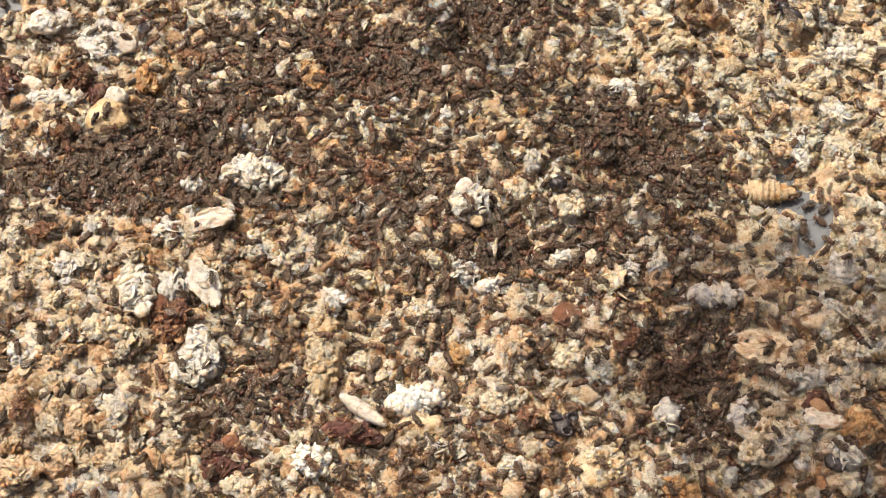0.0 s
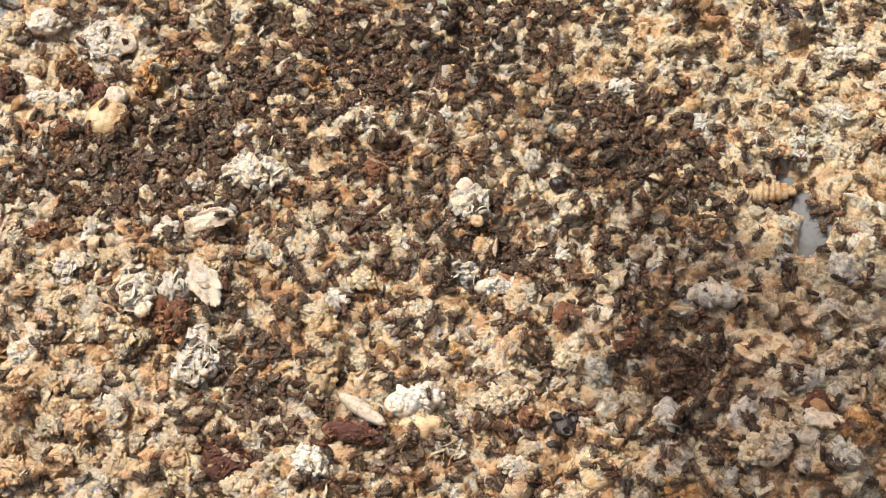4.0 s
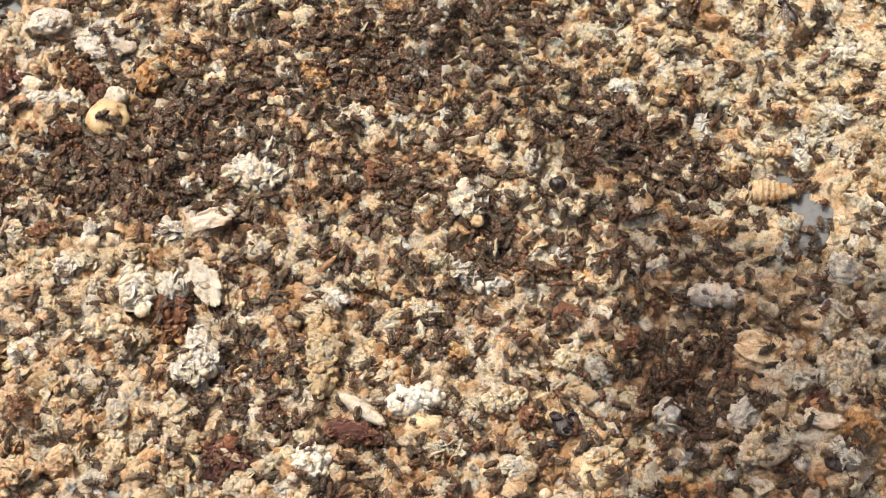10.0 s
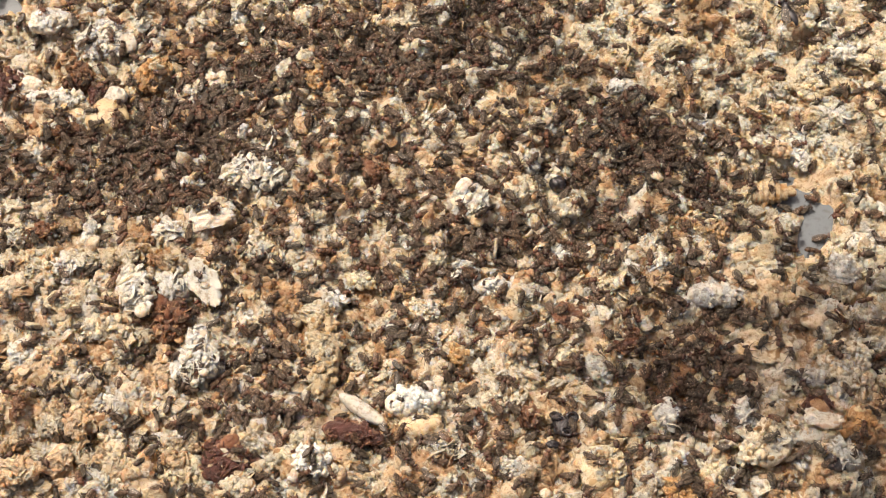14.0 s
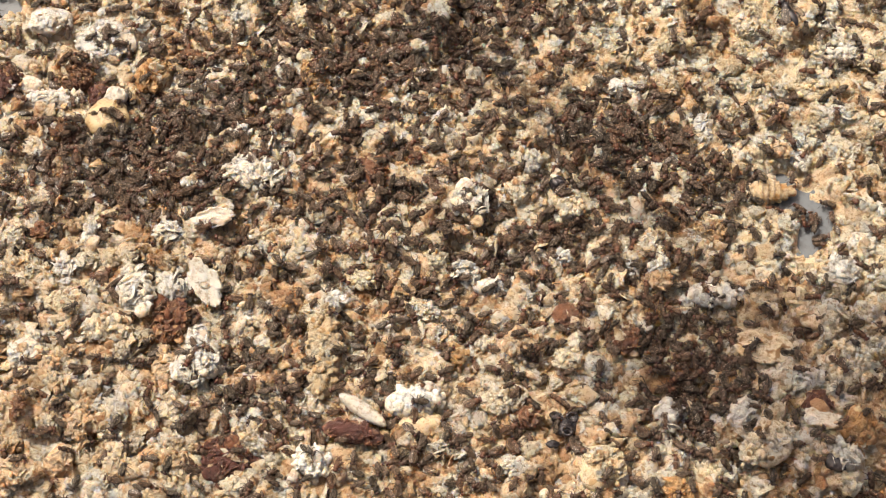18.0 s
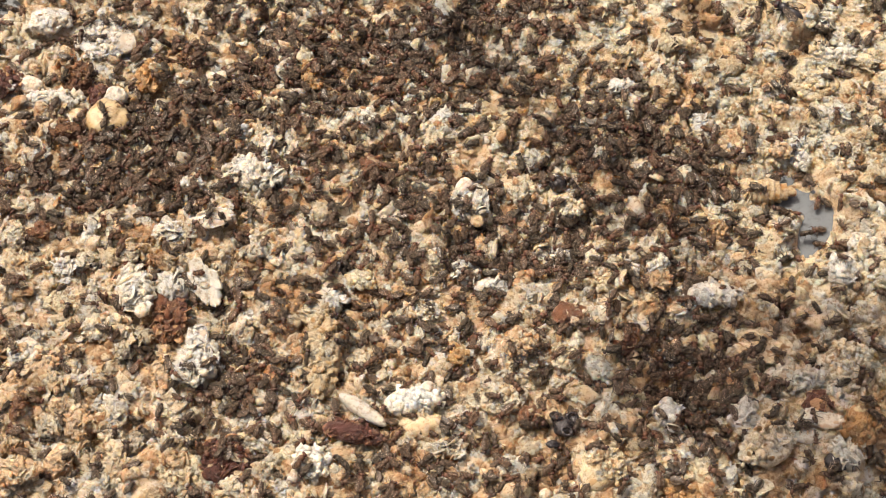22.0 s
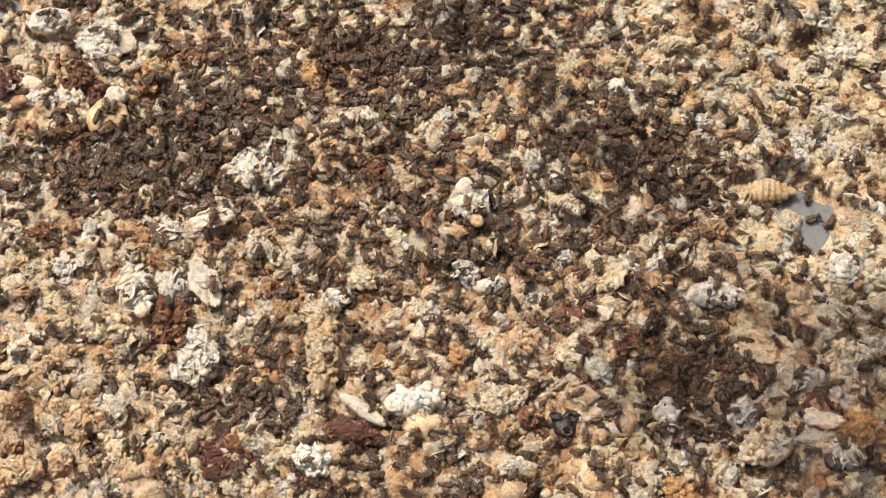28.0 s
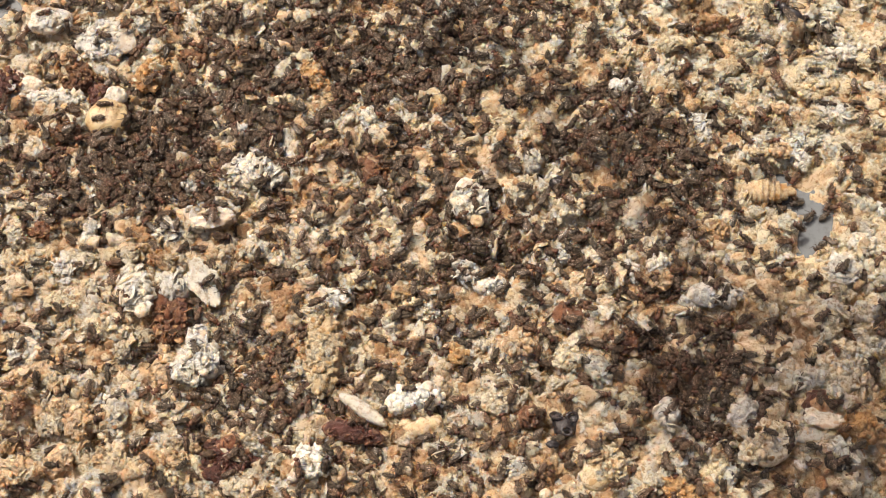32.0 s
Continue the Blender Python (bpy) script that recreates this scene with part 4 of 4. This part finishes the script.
    scrap("berry", "dark blue-black scrap in a hollow", "fruit scrap", 0.0612, -0.0390, (3.6, 3.2, 2.2), BLACK, 0.45, 0)


# ---- flies ----
def thorax(bm, slot=0, few=False):
    ball(bm, (0, 0.32, 0.86), (0.43, 0.52, 0.42), 6 if few else 8, 5 if few else 6, slot)
    if few:
        return
    ball(bm, (0, -0.08, 1.02), (0.2, 0.18, 0.14), 6, 4, slot)


def abdomen(bm, slot=0, few=False):
    made = ball(bm, (0, -0.72, 0.74), (0.44, 0.86, 0.38), 6 if few else 8, 6 if few else 8, slot, Matrix.Rotation(radians(8), 4, "X"))
    for v in made:
        if v.co.y < -1.0:
            v.co.x *= 0.82


def eye(bm, s, slot=0, rings=5):
    ball(bm, (0.27 * s, 0.97, 0.88), (0.15, 0.2, 0.26), 5, rings, slot)


def head(bm, slot=0, eye_slot=1, few=False):
    ball(bm, (0, 0.93, 0.82), (0.34, 0.24, 0.34), 6 if few else 8, 4 if few else 6, slot)
    for s in (-1, 1):
        if few:
            eye(bm, s, eye_slot, 3)
            continue
        rod(bm, (0.08 * s, 1.14, 0.86), (0.16 * s, 1.36, 0.78), 0.03, 0.012, slot, 3)


def wing(bm, s, spread=0.0, lift=0.0, slot=0, edge=1):
    """A closed wing blade, veined edge thicker than its tip."""
    ring = [(0.0, 0.1), (0.36, -0.2), (0.50, -0.75), (0.44, -1.3), (0.14, -1.72), (-0.14, -1.66), (-0.26, -1.2), (-0.18, -0.55)]
    turn = Matrix.Rotation(radians(spread) * s, 3, "Z")
    top, low = [], []
    for x, y in ring:
        q = turn @ Vector((x * s, y, 0))
        z = 1.26 - 0.55 * max(x, 0) ** 1.5 + q.y * 0.07 - lift * q.y
        top.append(bm.verts.new((0.1 * s + q.x, 0.3 + q.y, z + 0.02 + 0.03 * s)))
        low.append(bm.verts.new((0.1 * s + q.x, 0.3 + q.y, z - 0.02 + 0.03 * s)))
    n = len(ring)
    mid = sum((v.co for v in top), Vector()) / n
    inner = [bm.verts.new(mid + (v.co - mid) * 0.86) for v in top]
    panes = [bm.faces.new(inner if s < 0 else inner[::-1]), bm.faces.new(low[::-1] if s < 0 else low)]
    for f in panes:
        f.material_index = slot
    for i in range(n):
        k = (i + 1) % n
        for f in (bm.faces.new((top[i], top[k], inner[k], inner[i])), bm.faces.new((top[i], low[i], low[k], top[k]))):
            f.material_index = edge


def leg(bm, s, k, slot=0, few=False):
    y0, y1, y2 = ((0.6, 0.95, 1.3), (0.3, 0.25, 0.15), (0.05, -0.55, -1.05))[k]
    reach = (0.75, 0.98, 0.9)[k]
    rod(bm, (0.22 * s, y0, 0.62), (0.62 * s, y1, 0.82), 0.085, 0.07, slot, 3)
    if few:
        rod(bm, (0.62 * s, y1, 0.84), (reach * 1.1 * s, y2, 0.02), 0.06, 0.028, slot, 3)
        return
    rod(bm, (0.62 * s, y1, 0.84), (reach * 0.92 * s, (y1 + y2) / 2, 0.22), 0.06, 0.04, slot, 3)
    rod(bm, (reach * 0.92 * s, (y1 + y2) / 2, 0.22), (reach * 1.12 * s, y2, 0.02), 0.035, 0.02, slot, 3)


def blank(build, name, mats, scale=0.001, smooth=True):
    bm = bmesh.new()
    build(bm)
    bmesh.ops.scale(bm, vec=(scale, scale, scale), verts=bm.verts)
    bmesh.ops.recalc_face_normals(bm, faces=bm.faces)
    return finish(bm, name, mats, smooth)


def whole_fly(bm, spread):
    thorax(bm, 0, True)
    abdomen(bm, 1, True)
    head(bm, 0, 2, True)
    for s in (-1, 1):
        wing(bm, s, spread, 0.0, 3, 5)
        for k in range(3):
            leg(bm, s, k, 4, True)


def fly_in_parts(name, label, size=1.0, body=None, spread=-1):
    """A fly with its parts, standing at the origin and facing +y."""
    k = 0.001 * size
    body = body or FLY_BODY
    fly = new(name)
    part("thorax", blank(thorax, "thorax", [body], k), fly)
    part("abdomen", blank(abdomen, "abdomen", [FLY_TAIL if body is FLY_BODY else body], k), fly)
    skull = part("head", blank(head, "head", [body], k), fly)
    for s in (-1, 1):
        part("eye", blank(lambda bm: eye(bm, s), "eye", [FLY_EYE], k), skull, "dark red compound eye")
        part("wing", blank(lambda bm: wing(bm, s, spread), "wing", [FLY_WING, FLY_EDGE], k, False), fly)
        for i in range(3):
            part("leg", blank(lambda bm: leg(bm, s, i), "leg", [FLY_LEG], k), fly)
    return tagged(fly, label, "fly")


SMOOTH = None


def settle():
    """The surface that flies walk on: tops of mash, crumbs and scraps, evened over a fly's length."""
    global SMOOTH
    z = np.maximum(TOP, 0)
    for _ in range(5):
        z = (z + np.roll(z, 1, 0) + np.roll(z, -1, 0) + np.roll(z, 1, 1) + np.roll(z, -1, 1)) / 5
    SMOOTH = z


def footing(x, y, heading, size, extra=0.0, lean=None):
    """The pose of a fly at x, y: on the surface, tilted with it."""
    j, i = cell_of(x, y)
    j, i = min(max(j, 4), len(GY) - 5), min(max(i, 4), len(GX) - 5)
    gx = (SMOOTH[j, i + 3] - SMOOTH[j, i - 3]) / (6 * STEP)
    gy = (SMOOTH[j + 3, i] - SMOOTH[j - 3, i]) / (6 * STEP)
    n = Vector((min(max(-gx, -1.1), 1.1), min(max(-gy, -1.1), 1.1), 1)).normalized()
    q = n.to_track_quat("Z", "Y") @ Euler((0, 0, heading)).to_quaternion()
    if lean:
        q = q @ lean
    return Matrix.LocRotScale((x, y, SMOOTH[j, i] - 0.0001 + extra), q, None)


HOMES = {}


def place_for(g, x0=-0.090, x1=0.090, y0=-0.051, y1=0.065):
    for tries in range(400):
        x, y = g.uniform(x0, x1), g.uniform(y0, y1)
        d = density(x, y)
        if g.random() * 1.8 > d:
            continue
        room = (0.0026 if d < 0.6 else 0.0019 if d < 0.9 else 0.0014 if d < 1.25 else 0.0010 if d < 1.6 else 0.0008) * (1 - tries / 400)
        i, j = int(x // 0.003), int(y // 0.003)
        near = [q for a in (-1, 0, 1) for b in (-1, 0, 1) for q in HOMES.get((i + a, j + b), ())]
        if all(math.hypot(x - u, y - v) > room for u, v in near):
            HOMES.setdefault((i, j), []).append((x, y))
            return x, y
    return x, y


def crawl(g, size, pile=0.0, eager=1.0):
    """Rows of a fly that rests, turns and darts about its home from start to end."""
    hx, hy = place_for(g)
    x, y, a = hx, hy, g.uniform(-math.pi, math.pi)
    lean = Euler((g.gauss(0.05, 0.22), g.gauss(0, 0.3), 0)).to_quaternion()
    rows, t = [(0.0, footing(x, y, a, size, pile, lean))], 0.0
    while True:
        t += g.expovariate(eager / 1.3) + 0.1
        if t > 31.2:
            break
        rows.append((t, rows[-1][1]))
        want = math.atan2(-(hx - x), hy - y) if math.hypot(hx - x, hy - y) > 0.002 else a + g.uniform(-1.3, 1.3)
        turn = (want - a + math.pi) % (2 * math.pi) - math.pi
        a += min(max(turn, -1.35), 1.35)
        go = g.uniform(0.0006, 0.0042)
        t += 0.1 + go / g.uniform(0.008, 0.022)
        if t > 31.9:
            break
        x, y = x - go * math.sin(a), y + go * math.cos(a)
        rows.append((t, footing(x, y, a, size, pile, lean)))
    rows.append((32.0, rows[-1][1]))
    return rows


PATHS = []


def build_flies():
    settle()
    g = random.Random(77)
    first = [fly_in_parts("fruit_fly", "small brown fruit fly walking over food crumbs", s) for s in (1.0, 1.08, 1.17)]
    for i in range(300):
        proto = first[i % 3]
        fly = proto if i < 3 else copy_thing(proto, Matrix())
        rows = crawl(g, 1.0)
        d = density(*rows[0][1].translation.xy)
        fly["label"] = ("brown fruit fly walking alone over pale crumbs" if d < 0.4 else
                        "brown fruit fly feeding among others on crumbs" if d < 0.8 else "brown fruit fly in a dense dark crowd")
        fly["group"] = "fruit flies on the scraps"
        PATHS.append((fly, rows))
    meshes = [blank(lambda bm: whole_fly(bm, sp), "fly", [FLY_BODY, FLY_TAIL, FLY_EYE, FLY_WING, FLY_LEG, FLY_EDGE], 0.001 * k, True)
              for k, sp in ((0.95, -4), (1.03, 0), (1.08, 4), (1.13, -6), (1.2, 2))]
    for s in range(10):
        swarm = tagged(new("fly_swarm"), "restless crowd of brown fruit flies feeding on scraps", "fly swarm", "swarms of fruit flies", "stuff")
        for _ in range(335):
            ob = new("fly", meshes[g.randrange(5)])
            ob.parent = swarm
            PATHS.append((ob, crawl(g, 1.0, max(0.0, g.gauss(0.0001, 0.0005)), 0.9)))


def build_houseflies():
    big = fly_in_parts("housefly", "dark housefly resting on pale crumbs", 2.1, BIG_BODY, 22)
    at = footing(0.0607, 0.0470, 0.5, 2.1)
    PATHS.append((big, [(0, at), (9.0, at), (9.3, footing(0.0609, 0.0468, 0.7, 2.1)), (20.0, footing(0.0609, 0.0468, 0.7, 2.1)), (20.4, at), (32, at)]))
    # a housefly that crosses close below the camera
    flier = fly_in_parts("housefly", "dark housefly that darts across in flight", 3.1, FLIER_BODY, 48)
    a, b = footing(0.102, -0.03, 1.45, 3.1), footing(-0.104, 0.02, 1.6, 3.1)
    PATHS.append((flier, [(0, a), (7.6, a), (7.83, pose(0.0573, -0.0899, 0.1417, 16, 0, 80)), (7.9, pose(0.0352, -0.0845, 0.1417, 16, 0, 80)), (8.0, pose(0.0060, -0.0764, 0.1417, 16, 0, 80)),
                          (8.1, pose(-0.0523, -0.0575, 0.1417, 16, 0, 80)), (8.4, b), (32, b)]))


# ---- added, unseen plants between sun and heap, whose sway moves the shade ----
def shade_plant(label, foot, over, away, spread, count, long, seed):
    """An added, unseen plant beside the heap; its frond hangs between the sun and the place named by over."""
    mat = LEAF
    plant = new("tall_plant")
    plant.location = foot
    top = Vector((*over, 0.004)) + SUN * away - foot
    bm = bmesh.new()
    knee = Vector((top.x * 0.25, top.y * 0.3, top.z * 0.98))
    last = Vector((0, 0, 0))
    for i in range(1, 13):
        u = i / 12
        p = 2 * u * (1 - u) * knee + u * u * top
        rod(bm, last, p, 0.004 - 0.0025 * (i - 1) / 12, 0.004 - 0.0025 * u, 0, 6)
        last = p
    part("stem", finish(bm, "stem", [mat]), plant)
    g = random.Random(seed)
    meshes = []
    for k in range(4):
        bm = bmesh.new()
        n, left, right = 6, [], []
        for i in range(n + 1):
            u = i / n
            w = long * 0.17 * math.sin(math.pi * u) ** 0.7 + 0.0003
            left.append(bm.verts.new((-w, (u - 0.5) * long, 0.001 * k * u)))
            right.append(bm.verts.new((w, (u - 0.5) * long, 0.001 * k * u)))
        for i in range(n):
            bm.faces.new((left[i], right[i], right[i + 1], left[i + 1]))
        bmesh.ops.solidify(bm, geom=bm.faces[:], thickness=0.0003)
        meshes.append(finish(bm, "leaflet", [mat]))
    for _ in range(count):
        at = top + Vector((spread[0] * g.uniform(-1, 1), spread[1] * g.uniform(-1, 1), g.uniform(-0.015, 0.015)))
        part("leaflet", meshes[g.randrange(4)], plant).matrix_basis = Matrix.Translation(at) @ pose(0, 0, 0, g.uniform(-25, 25), g.uniform(-25, 25), g.uniform(0, 360))
    return tagged(plant, label, "plant")


LEAF = leaf_material()
NEAR_FOOT, FAR_FOOT = Vector((-0.30, 0.32, 0)), Vector((-0.62, 0.75, 0))
# sun blockers out of view: one shades the near right, one a narrow band
NEAR_SHADE = shade_plant("added unseen leafy plant that shades the heap's near right side", NEAR_FOOT, (0.0640, -0.0270), 0.42, (0.028, 0.027), 190, 0.020, 21)
FAR_SHADE = shade_plant("added unseen sprig of narrow leaves casting a soft shade band", FAR_FOOT, (0.0530, -0.0235), 0.95, (0.022, 0.005), 26, 0.022, 8)


def sway_rows(foot, rows):
    """Slow swaying about the foot: degrees of lean along y and x."""
    return [(t, pose(foot.x, foot.y, 0, along, aside, 0)) for t, along, aside in rows]


# ---- build ----
build_ground()
build_scraps()
mash = build_bed()
build_crumbs(mash)
build_flies()
build_houseflies()


def motions():
    for thing, rows in PATHS:
        walk(thing, rows)
    walk(NEAR_SHADE, sway_rows(NEAR_FOOT, ((0, 0.3, 1.3), (3, 0.0, 0.3), (7, 0.0, -0.2), (10.5, 0.1, 0.2), (12, 0.5, 1.8), (13.2, 2.0, 7.0),
                                      (15, 3.4, 6.2), (18, 3.6, 5.0), (24, 3.6, 5.2), (28, 3.7, 5.8), (32, 3.4, 4.6))))
    walk(FAR_SHADE, sway_rows(FAR_FOOT, ((0, 0.0, 0.0), (7, 0.05, 0.0), (14, 0.0, 0.05), (21, 0.1, 0.0), (28, 0.25, 0.15), (32, 0.1, 0.1))))


motions()
